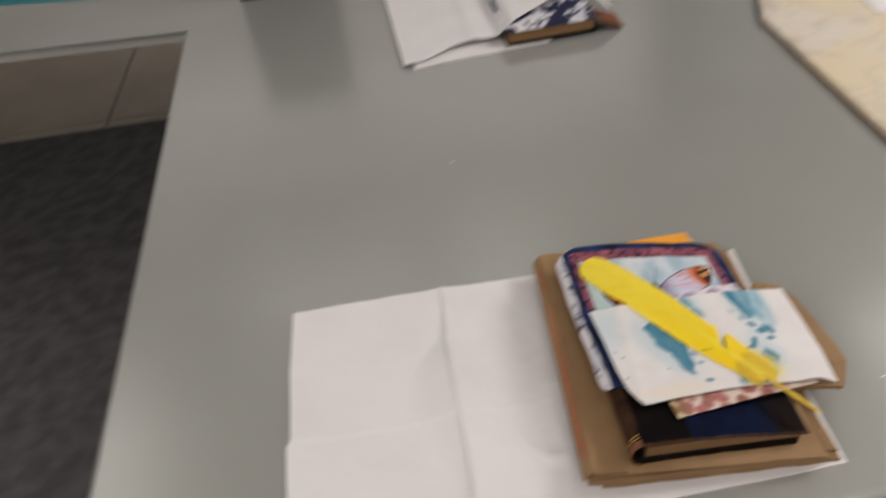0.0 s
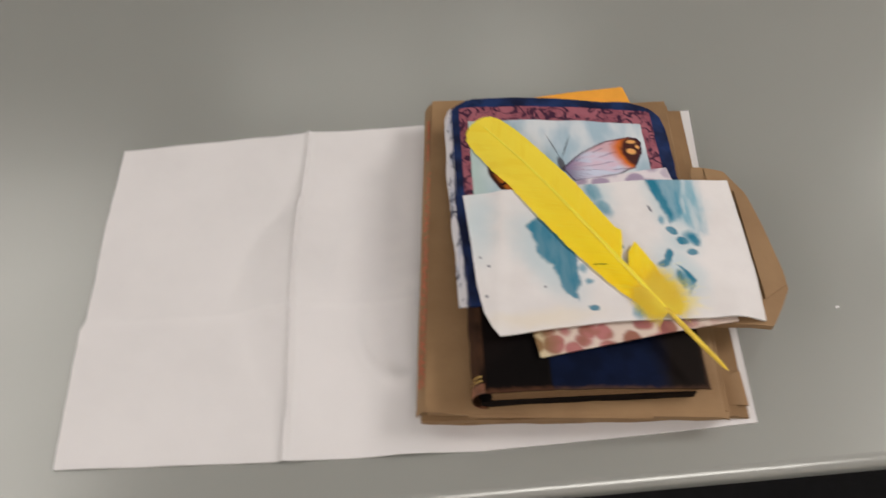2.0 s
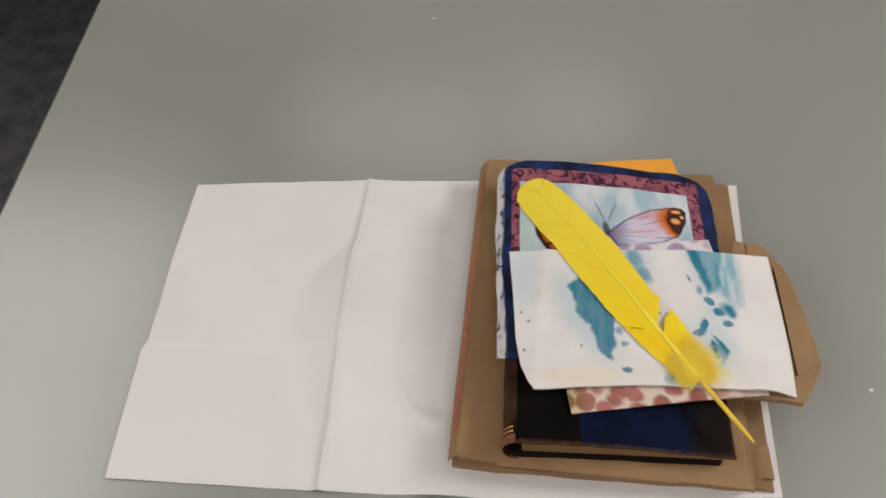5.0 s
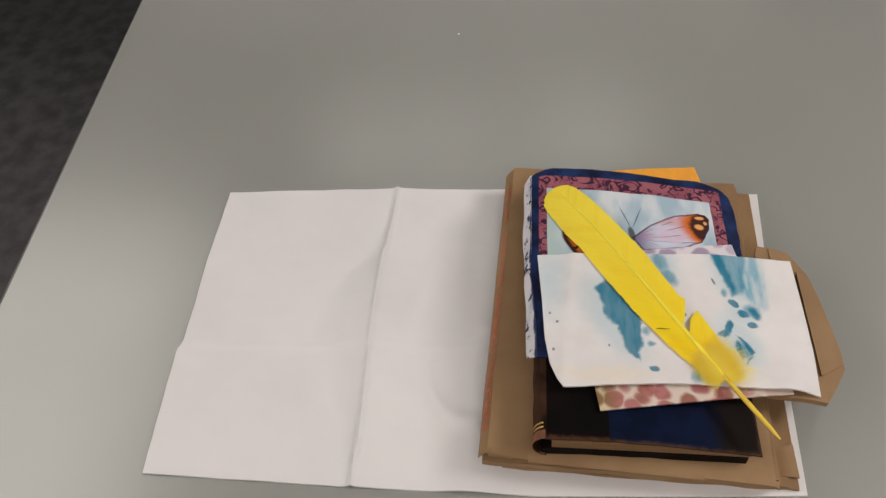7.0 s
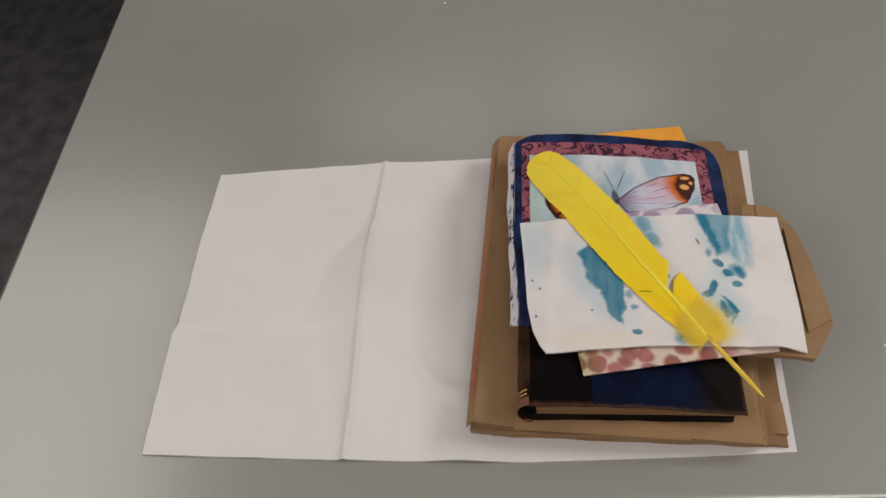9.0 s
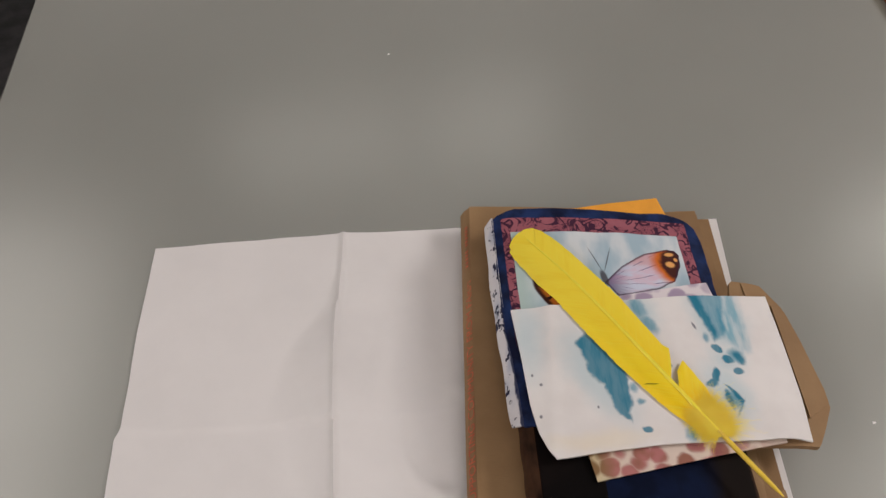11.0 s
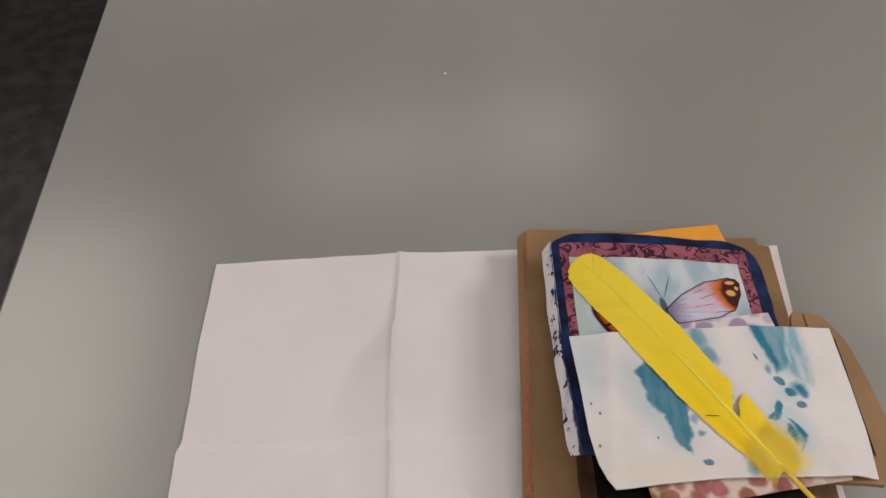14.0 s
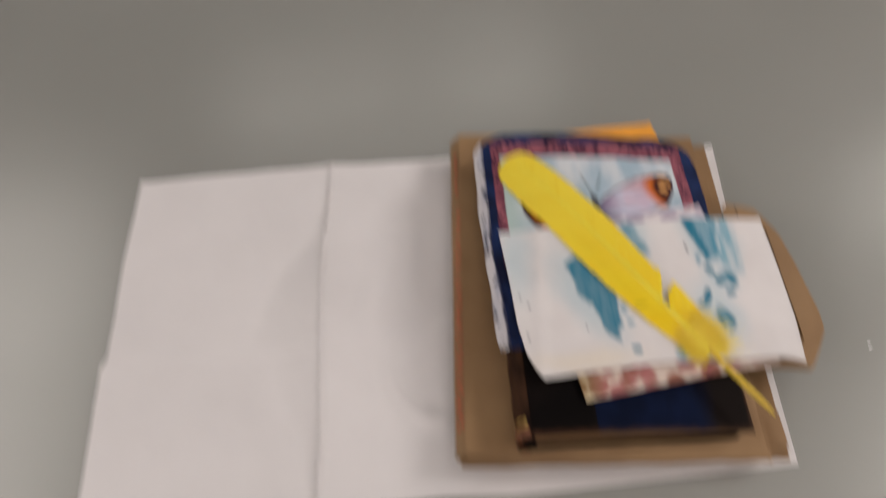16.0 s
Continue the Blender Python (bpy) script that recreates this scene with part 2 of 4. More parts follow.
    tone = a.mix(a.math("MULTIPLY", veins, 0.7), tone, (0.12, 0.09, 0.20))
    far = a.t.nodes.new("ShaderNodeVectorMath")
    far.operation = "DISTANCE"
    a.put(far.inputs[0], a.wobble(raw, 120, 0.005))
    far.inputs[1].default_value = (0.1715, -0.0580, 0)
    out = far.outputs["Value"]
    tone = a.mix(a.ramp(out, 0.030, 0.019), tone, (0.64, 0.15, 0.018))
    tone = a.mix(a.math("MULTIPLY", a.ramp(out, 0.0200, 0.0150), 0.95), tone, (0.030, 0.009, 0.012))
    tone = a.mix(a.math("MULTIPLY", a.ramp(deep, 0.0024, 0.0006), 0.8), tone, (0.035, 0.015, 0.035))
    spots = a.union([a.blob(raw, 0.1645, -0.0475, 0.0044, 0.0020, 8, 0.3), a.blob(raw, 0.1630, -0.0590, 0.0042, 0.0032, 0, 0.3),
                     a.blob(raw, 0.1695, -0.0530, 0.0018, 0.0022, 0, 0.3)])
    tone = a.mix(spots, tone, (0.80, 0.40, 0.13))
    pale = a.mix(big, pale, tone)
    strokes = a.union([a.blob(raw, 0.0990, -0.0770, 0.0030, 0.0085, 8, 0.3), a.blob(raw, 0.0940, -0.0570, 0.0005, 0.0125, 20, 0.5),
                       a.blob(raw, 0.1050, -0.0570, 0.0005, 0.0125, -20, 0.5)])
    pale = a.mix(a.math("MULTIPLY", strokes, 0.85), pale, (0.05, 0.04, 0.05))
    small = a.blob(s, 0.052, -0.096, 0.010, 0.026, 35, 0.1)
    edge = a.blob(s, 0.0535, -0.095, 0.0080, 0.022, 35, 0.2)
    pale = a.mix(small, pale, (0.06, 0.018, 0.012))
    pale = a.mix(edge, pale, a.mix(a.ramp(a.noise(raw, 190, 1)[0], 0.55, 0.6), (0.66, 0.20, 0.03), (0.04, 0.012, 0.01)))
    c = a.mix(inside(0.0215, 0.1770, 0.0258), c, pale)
    a.color(c)
    cloth_weave(a, raw, 0.22, 0.0004)
    return a.m


def make_blotch_cloth(name="reverse_cotton", where="UV", lo=0.60, scale=95):
    a = Mat(name, 0.85, 0, 0.2)
    raw = a.coord(where)
    n = a.noise(raw, scale, 3, 0.6)[0]
    if where == "UV":           # darker bleed-through about the middle of the strip
        n = a.math("ADD", n, a.math("MULTIPLY", a.blob(raw, 0.012, 0.112, 0.02, 0.014, 0, 0.5), 0.09))
    c = a.mix(a.ramp(a.noise(raw, 24, 2)[0], 0.45, 0.65), (0.76, 0.74, 0.76), (0.50, 0.53, 0.62))
    c = a.mix(a.ramp(n, lo, lo + 0.06), c, (0.022, 0.025, 0.06))
    if where == "UV":
        sep = a.node("ShaderNodeSeparateXYZ", Vector=a.wobble(raw, 60, 0.012)).outputs
        fold = a.math("MULTIPLY", a.ramp(sep[1], 0.135, 0.100), a.ramp(sep[0], 0.0065, 0.0040))
        c = a.mix(a.math("MULTIPLY", fold, 0.95), c, (0.014, 0.022, 0.075))
    a.color(c)
    cloth_weave(a, raw, 0.3, 0.0005)
    return a.m


def make_cell_cloth():
    """Ivory cloth with rose, brown and lilac cell marks."""
    a = Mat("cell_print_cotton", 0.85, 0, 0.2)
    raw = a.coord("UV")
    co = a.wobble(raw, 60, 0.007)
    v = a.node("ShaderNodeTexVoronoi", Vector=a.stretch(co, (1, 1.1, 1)), Scale=68.0, Randomness=0.75)
    cell = a.ramp(v.outputs["Distance"], 0.70, 0.47)
    sep = a.node("ShaderNodeSeparateXYZ", Vector=raw).outputs
    hue = a.mix(a.ramp(a.noise(raw, 40, 2)[0], 0.42, 0.6), (0.27, 0.085, 0.05), (0.42, 0.13, 0.13))
    hue = a.mix(a.ramp(sep[0], 0.415, 0.395), hue, (0.20, 0.10, 0.035))
    hue = a.mix(a.ramp(sep[1], 0.12, 0.17), hue, (0.34, 0.26, 0.38))
    base = a.mix(a.ramp(sep[0], 0.42, 0.39), (0.68, 0.57, 0.49), (0.60, 0.50, 0.30))
    base = a.mix(a.ramp(sep[1], 0.12, 0.17), base, (0.74, 0.68, 0.70))
    fade = a.ramp(sep[0], 0.555, 0.49)
    a.color(a.mix(a.math("MULTIPLY", a.math("MULTIPLY", cell, fade), 0.9), base, hue))
    cloth_weave(a, raw, 0.3, 0.0005)
    return a.m


def plain(name, c, rough=0.6, metal=0.0, var=0.12, scale=30, bump=0.15, depth=0.0006, spec=0.5):
    a = Mat(name, rough, metal, spec)
    co = a.coord()
    n = a.noise(co, scale, 5)[0]
    g = a.noise(co, scale * 9, 3)[0]
    c2 = a.mix(a.ramp(n, 0.3, 0.7), tuple(v * (1 - var) for v in c), tuple(min(1, v * (1 + var)) for v in c))
    a.color(a.mix(a.math("MULTIPLY", a.ramp(g, 0.55, 0.8), var * 1.5), c2, tuple(v * 0.5 for v in c)))
    a.bump(a.math("ADD", n, a.math("MULTIPLY", g, 0.4)), bump, depth)
    return a.m


def make_marbled():
    a = Mat("marbled_canvas", 0.75, 0, 0.3)
    co = a.coord()
    n = a.noise(co, 5, 5, 0.55, 0.8)[0]
    vein = a.ramp(a.math("ABSOLUTE", a.math("SUBTRACT", a.noise(co, 7, 3, 0.5, 1.2)[0], 0.5)), 0.06, 0.0)
    c = a.mix(a.ramp(n, 0.4, 0.62), (0.70, 0.60, 0.42), (0.68, 0.62, 0.52))
    c = a.mix(a.math("MULTIPLY", a.ramp(a.noise(co, 11, 3)[0], 0.56, 0.7), 0.5), c, (0.46, 0.38, 0.30))
    c = a.mix(a.math("MULTIPLY", vein, 0.15), c, (0.34, 0.31, 0.30))
    a.color(c)
    a.bump(n, 0.4, 0.004)
    return a.m


def make_leather(name="worn_black_leather", age=0.0):
    a = Mat(name, 0.68, 0, 0.06)
    co = a.coord()
    n = a.noise(co, 18, 5)[0]
    g = a.noise(co, 420, 3)[0]
    c = a.mix(a.ramp(n, 0.4, 0.72), (0.0035, 0.0026, 0.0025), (0.008, 0.005, 0.0045))
    c = a.mix(a.ramp(a.noise(co, 75, 5, 0.7)[0], 0.66, 0.78), c, (0.03, 0.020, 0.015))
    rub = a.node("ShaderNodeSeparateXYZ", Vector=a.wobble(co, 160, 0.006)).outputs
    worn = a.math("MAXIMUM", a.ramp(rub[1], -0.1235, -0.1285), a.ramp(rub[1], 0.1415, 0.1460))
    worn = a.math("MAXIMUM", worn, a.math("MULTIPLY", a.ramp(rub[0], -0.080, -0.088), 0.5))
    c = a.mix(a.math("MULTIPLY", worn, 0.8), c, (0.095, 0.042, 0.022))
    c = a.mix(a.math("MULTIPLY", a.ramp(a.noise(a.stretch(co, (1, 0.5, 1)), 60, 4)[0], 0.30, 0.70), age), c, (0.075, 0.036, 0.019))
    a.color(c)
    a.bump(g, 0.25, 0.0004)
    return a.m


def make_navy():
    """Navy book cloth, rubbed to black towards the outer corner."""
    a = Mat("navy_bookcloth", 0.7, 0, 0.06)
    co = a.coord()
    sep = a.node("ShaderNodeSeparateXYZ", Vector=a.wobble(co, 30, 0.02)).outputs
    n = a.noise(co, 50, 5)[0]
    c = a.mix(a.ramp(n, 0.35, 0.7), (0.0025, 0.0055, 0.019), (0.004, 0.009, 0.032))
    c = a.mix(a.ramp(sep[0], 0.045, 0.066), c, (0.010, 0.007, 0.006))
    rub = a.node("ShaderNodeSeparateXYZ", Vector=a.wobble(co, 160, 0.006)).outputs
    worn = a.math("MAXIMUM", a.ramp(rub[1], -0.1240, -0.1280), a.math("MAXIMUM", a.ramp(rub[0], 0.0855, 0.0890), a.ramp(rub[1], 0.1420, 0.1460)))
    c = a.mix(a.math("MULTIPLY", worn, 0.75), c, (0.085, 0.045, 0.026))
    a.color(a.mix(a.ramp(a.noise(co, 110, 4, 0.7)[0], 0.68, 0.8), c, (0.04, 0.035, 0.035)))
    a.bump(a.noise(co, 600, 2)[0], 0.2, 0.0003)
    return a.m


def see_through(a, c, share):
    """Lets part of the light pass through thin barbs."""
    t = a.node("ShaderNodeBsdfTranslucent", Color=(*c, 1))
    m = a.node("ShaderNodeMixShader")
    m.inputs[0].default_value = share
    a.put(m.inputs[1], a.p.outputs[0])
    a.put(m.inputs[2], t.outputs[0])
    a.put(a.t.nodes["Material Output"].inputs["Surface"], m.outputs[0])


def make_vane(name="yellow_barbs", share=0.10, pale=0.0, turn=0.0):
    """Dyed barbs with faint streaks that run along them."""
    a = Mat(name, 0.42, 0, 0.4)
    co = a.coord()
    n = a.noise(co, 45, 4)[0]
    m = a.node("ShaderNodeMapping", Vector=co)
    m.vector_type = "TEXTURE"
    m.inputs["Rotation"].default_value = (0, 0, radians(turn))
    fine = a.noise(a.stretch(m.outputs[0], (0.05, 1, 1)), 700, 3)[0]
    broad = a.noise(a.stretch(m.outputs[0], (0.15, 1, 1)), 120, 2)[0]
    sep = a.node("ShaderNodeSeparateXYZ", Vector=co).outputs
    deep = a.mix(a.ramp(n, 0.35, 0.7), (1.0, 0.68 + pale, 0.003 + pale), (1.0, 0.75 + pale, 0.008 + pale))
    c = a.mix(a.ramp(sep[1], -0.05, 0.12), deep, (1.0, 0.79 + pale, 0.060 + pale))
    c = a.mix(a.math("MULTIPLY", a.ramp(broad, 0.45, 0.75), 0.35), c, (0.90, 0.60 + pale, 0.012 + pale))
    c = a.mix(a.math("MULTIPLY", a.ramp(fine, 0.48, 0.75), 0.35), c, (1.0, 0.88, 0.10 + pale))
    a.color(c)
    a.bump(fine, 0.25, 0.0003)
    see_through(a, (1.0, min(0.97, 0.80 + pale), 0.03 + 2 * pale), share)
    return a.m


def make_pages():
    a = Mat("aged_page_edges", 0.8, 0, 0.2)
    co = a.coord()
    n = a.noise(a.stretch(co, (2, 2, 900)), 2, 2)[0]
    c = a.mix(a.ramp(n, 0.35, 0.65), (0.29, 0.175, 0.085), (0.18, 0.10, 0.045))
    a.color(c)
    a.bump(n, 0.5, 0.0006)
    return a.m


def make_floor_tile():
    a = Mat("grey_floor_tile", 0.45, 0, 0.5)
    co = a.coord()
    n = a.noise(co, 3, 5)[0]
    g = a.noise(co, 90, 3)[0]
    info = a.t.nodes.new("ShaderNodeObjectInfo").outputs["Random"]
    c = a.mix(a.ramp(n, 0.3, 0.7), (0.44, 0.38, 0.31), (0.55, 0.475, 0.39))
    c = a.mix(a.math("MULTIPLY", info, 0.25), c, (0.20, 0.17, 0.14))
    a.color(a.mix(a.math("MULTIPLY", a.ramp(g, 0.55, 0.7), 0.4), c, (0.06, 0.055, 0.05)))
    a.bump(g, 0.1, 0.0005)
    return a.m


STEEL = make_steel()
KRAFT = make_kraft()
WHITE = make_white_cloth()
SPLASH = make_splash_cloth()
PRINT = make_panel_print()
REVERSE = make_blotch_cloth("reverse_cotton", "UV", 0.565, 85)
CELLS = make_cell_cloth()
MOTTLED = make_blotch_cloth("mottled_cover", "Object", 0.47, 28)
MARBLED = make_marbled()
LEATHER = make_leather()
SPINE = make_leather("rubbed_brown_leather", 0.8)
VANE = make_vane(turn=165.3)
VANE_INNER = make_vane("yellow_inner_barbs", turn=83.3)
DOWN = make_vane("yellow_down", 0.35, 0.09)
PAGES = make_pages()
TILE = make_floor_tile()
NAVY = make_navy()
DARK_BOARD = plain("black_board", (0.007, 0.005, 0.0045), 0.7, 0, 0.3, 60, 0.2, 0.0004, 0.1)
GOLD = plain("gold_tooling", (0.75, 0.50, 0.16), 0.3, 1.0, 0.1, 60)
TAN = plain("worn_tan_leather", (0.19, 0.066, 0.026), 0.5, 0, 0.35, 70)
ORANGE = plain("orange_paper", (0.84, 0.36, 0.03), 0.7, 0, 0.06, 40, 0.1)
SHAFT = plain("yellow_quill", (1.0, 0.82, 0.06), 0.3, 0, 0.05, 80, 0.05)
PALE_QUILL = plain("pale_yellow_quill", (0.90, 0.62, 0.06), 0.35, 0, 0.15, 80, 0.1)
INK = plain("red_ink", (0.54, 0.13, 0.06), 0.7, 0, 0.2, 200)
BLACK = plain("black_plastic", (0.012, 0.012, 0.013), 0.4, 0, 0.2, 30)
TEAL = plain("teal_paint", (0.012, 0.19, 0.22), 0.5, 0, 0.1, 6)
FOAM = plain("black_foam", (0.007, 0.007, 0.008), 0.9, 0, 0.25, 40, 0.4, 0.002)
MAT = plain("black_rubber", (0.066, 0.063, 0.064), 0.75, 0, 0.3, 20, 0.4, 0.002)
WALL = plain("painted_wall", (0.62, 0.605, 0.58), 0.8, 0, 0.04, 4)
CEIL = plain("white_ceiling", (0.82, 0.81, 0.79), 0.9, 0, 0.03, 4)
GROUT = plain("dark_grout", (0.035, 0.03, 0.028), 0.9, 0, 0.2, 30)
LEGS = plain("steel_leg", (0.35, 0.35, 0.35), 0.35, 1.0, 0.1, 20)


def make_glow(name, strength):
    a = Mat(name, 0.5)
    a.color((0.9, 0.9, 0.9))
    a.p.inputs["Emission Color"].default_value = (1.0, 0.95, 0.925, 1)
    a.p.inputs["Emission Strength"].default_value = strength
    return a.m


GLOWS = {g: make_glow("panel_diffuser", g) for g in (0.2, 0.6, 1.3, 2.0, 3.4)}


# ---- building helpers ----
def thing(name, base, label, category, group="", kind=""):
    e = new(name)
    e.empty_display_size = 0.02
    e.location = base
    return tagged(e, label, category, group, kind)


def base_of(parent):
    m, o = Vector((0, 0, 0)), parent
    while o is not None:
        m += o.location
        o = o.parent
    return m


def part(name, bm, material, parent=None, label="", smooth=False):
    """Links a bmesh (in world metres) as one mesh object under a thing or a part."""
    bmesh.ops.recalc_face_normals(bm, faces=bm.faces[:])
    off = base_of(parent) if parent is not None else Vector((0, 0, 0))
    bmesh.ops.translate(bm, verts=bm.verts[:], vec=-off)
    me = bpy.data.meshes.new(name)
    bm.to_mesh(me)
    bm.free()
    me.materials.append(material)
    if smooth:
        me.set_sharp_from_angle(angle=radians(50))
        me.polygons.foreach_set("use_smooth", [p.area < 0.05 for p in me.polygons])
    ob = new(name, me)
    ob.parent = parent
    return tagged(ob, label) if label else ob


def box(x0, x1, y0, y1, z0, z1, bevel=0.0, seg=2):
    bm = bmesh.new()
    bmesh.ops.create_cube(bm, size=1)
    for v in bm.verts:
        v.co = Vector((x0 + (v.co.x + 0.5) * (x1 - x0), y0 + (v.co.y + 0.5) * (y1 - y0), z0 + (v.co.z + 0.5) * (z1 - z0)))
    if bevel:
        bmesh.ops.bevel(bm, geom=bm.edges[:], offset=bevel, segments=seg, affect="EDGES", profile=0.5)
    return bm


def sheet(f, nu, nv, thick, uv=None):
    """A cloth or paper sheet: f(u, v) gives the top surface; thick is a number or a function of (u, v)."""
    bm = bmesh.new()
    lay = bm.loops.layers.uv.new("UVMap")
    tk = thick if callable(thick) else (lambda u, v: thick)
    top, bot, st = {}, {}, {}
    for i in range(nu + 1):
        for j in range(nv + 1):
            u, v = i / nu, j / nv
            p = Vector(f(u, v))
            top[i, j] = bm.verts.new(p)
            bot[i, j] = bm.verts.new(p - Vector((0, 0, tk(u, v))))
            st[i, j] = (p.x, p.y) if uv is None else uv(u, v, p)

    def quad(ks, side):
        fc = bm.faces.new([side[k] if isinstance(side, dict) else s[k] for k, s in zip(ks, side if not isinstance(side, dict) else [side] * 4)])
        for lp, k in zip(fc.loops, ks):
            lp[lay].uv = st[k]
    for i in range(nu):
        for j in range(nv):
            ks = [(i, j), (i + 1, j), (i + 1, j + 1), (i, j + 1)]
            quad(ks, top)
            quad(ks[::-1], bot)
    for i in range(nu):
        quad([(i, 0), (i, 0), (i + 1, 0), (i + 1, 0)], [top, bot, bot, top])
        quad([(i, nv), (i + 1, nv), (i + 1, nv), (i, nv)], [top, top, bot, bot])
    for j in range(nv):
        quad([(0, j), (0, j + 1), (0, j + 1), (0, j)], [top, top, bot, bot])
        quad([(nu, j), (nu, j), (nu, j + 1), (nu, j + 1)], [top, bot, bot, top])
    return bm


def lerp(x, xs, ys):
    return float(np.interp(x, xs, ys))


def smooth01(a, b, x):
    k = min(1.0, max(0.0, (x - a) / (b - a)))
    return k * k * (3 - 2 * k)


def nz(x, y, s, seed=0.0):
    return noise.noise(Vector((x * s + seed, y * s - seed, seed * 1.7)))


def prism(outline, z0, z1, bevel=0.0, seg=2):
    bm = bmesh.new()
    lo = [bm.verts.new((x, y, z0)) for x, y in outline]
    hi = [bm.verts.new((x, y, z1)) for x, y in outline]
    n = len(outline)
    bm.faces.new(lo[::-1])
    bm.faces.new(hi)
    for i in range(n):
        bm.faces.new((lo[i], lo[(i + 1) % n], hi[(i + 1) % n], hi[i]))
    if bevel:
        bmesh.ops.bevel(bm, geom=bm.edges[:], offset=bevel, segments=seg, affect="EDGES", profile=0.5)
    return bm


def turned(bm, m):
    bmesh.ops.transform(bm, matrix=m, verts=bm.verts[:])
    return bm


# ---- the room ----
X0, X1, Y0, Y1 = -4.0, 4.6, -3.2, 5.4


def wall(name, x0, x1, y0, y1):
    tagged(part(name, box(x0, x1, y0, y1, 0, CEILING), WALL), "plain grey painted room wall", "wall", kind="structure")


wall("wall_west", X0 - 0.15, X0, Y0 - 0.15, Y1 + 0.15)
wall("wall_east", X1, X1 + 0.15, Y0 - 0.15, Y1 + 0.15)
wall("wall_south", X0, X1, Y0 - 0.15, Y0)
wall("wall_north", X0, X1, Y1, Y1 + 0.15)
tagged(part("ceiling", box(X0 - 0.15, X1 + 0.15, Y0 - 0.15, Y1 + 0.15, CEILING, CEILING + 0.12), CEIL), "plain white ceiling above the worktops", "ceiling", kind="structure")
floor_slab = tagged(part("floor", box(X0, X1, Y0, Y1, -0.12, -0.004), GROUT), "floor of large grey tiles with dark joints", "floor", kind="structure")
# The last four of these panels are added fill with no known source.
for lx, ly, watt, hx, hy, glow in LAMPS:
    pl = thing("ceiling_or_fill_light", (lx, ly, CEILING), "flat ceiling light with white diffuser, out of view, several added as fill", "ceiling light", "ceiling lights")
    part("frame", box(lx - hx, lx + hx, ly - hy, ly + hy, CEILING - 0.022, CEILING - 0.002, 0.004), CEIL, pl)
    part("diffuser", box(lx - hx + 0.03, lx + hx - 0.03, ly - hy + 0.03, ly + hy - 0.03, CEILING - 0.028, CEILING - 0.0225, 0.001), GLOWS[glow], pl)

tagged(part("foam_mat", box(-0.21, 1.9, -1.2, 1.2, 0.0125, 0.026, 0.006), FOAM), "black foam standing mat under and before the worktop", "floor mat")
tagged(part("rubber_mat", box(-2.4, 2.6, -1.6, 2.26, 0.0, 0.012, 0.004), MAT), "black rubber floor mat round the worktop", "floor mat")

# ---- steel worktop and the return worktop behind it ----
SQ = Matrix.Translation((-0.2205, -0.0605, 0)) @ pose(0, 0, 0, 0, 0, 1.5)     # corner of the worktop, turned


bench = thing("steel_worktop", (0.6, 0.6, 0), "L-shaped satin stainless steel worktop with rounded edges", "worktop")
outline = [(-0.2190, -0.0605), (1.88, -0.006), (1.84, 1.575), (-0.17, 1.442), (-2.4, 1.920), (-2.4, 1.412), (-0.2465, 1.2720)]
part("top", prism(outline, T - 0.024, T, 0.010, 6), STEEL, bench, smooth=True)
for lx, ly in ((0.12, 0.5), (2.0, 0.1), (0.12, 1.2), (2.0, 1.2)):
    part("leg", turned(box(lx - 0.02, lx + 0.02, ly - 0.02, ly + 0.02, 0.0265, T - 0.0245, 0.004), SQ), LEGS, bench)

for lx, ly in ((-2.3, 1.45), (-2.3, 1.88), (-1.5, 1.72)):
    part("leg", box(lx - 0.02, lx + 0.02, ly - 0.02, ly + 0.02, 0.0, T - 0.0245, 0.004), LEGS, bench)

teal = thing("teal_table", (-0.6, 2.0, 0), "teal painted table standing behind the steel counter", "table")
TQ = Matrix.Translation((-0.17, 1.438, 0)) @ pose(0, 0, 0, 0, 0, -12.5)
part("tabletop", turned(box(-2.2, 1.6, 0.0, 0.9, T - 0.075, T - 0.045, 0.005), TQ), TEAL, teal)
for lx, ly in ((-2.1, 0.1), (1.5, 0.1), (-2.1, 0.8), (1.5, 0.8)):
    part("leg", turned(box(lx - 0.025, lx + 0.025, ly - 0.025, ly + 0.025, 0.0, T - 0.076, 0.004), TQ), TEAL, teal)

# Unseen dark upright, added only to darken a streak of the steel's reflection.
locker = thing("reflected_dark_box", (1.5, 2.45, 0), "unseen tall dark locker-shaped box, added for its reflection in the worktop", "locker")
part("body", box(1.32, 1.72, 2.32, 2.75, 0.0, 1.98, 0.006), BLACK, locker)
part("door", box(1.335, 1.705, 2.300, 2.3195, 0.04, 1.95, 0.003), BLACK, locker)
part("handle", box(1.36, 1.375, 2.28, 2.2995, 0.95, 1.10, 0.004), LEGS, locker)

crate = thing("black_case", (-0.03, 1.43, T), "black plastic case standing on the counter", "case")
part("body", box(-0.145, 0.075, 1.375, 1.435, T, T + 0.25, 0.006), BLACK, crate)
part("lid", box(-0.148, 0.078, 1.372, 1.438, T + 0.251, T + 0.28, 0.006), BLACK, crate)

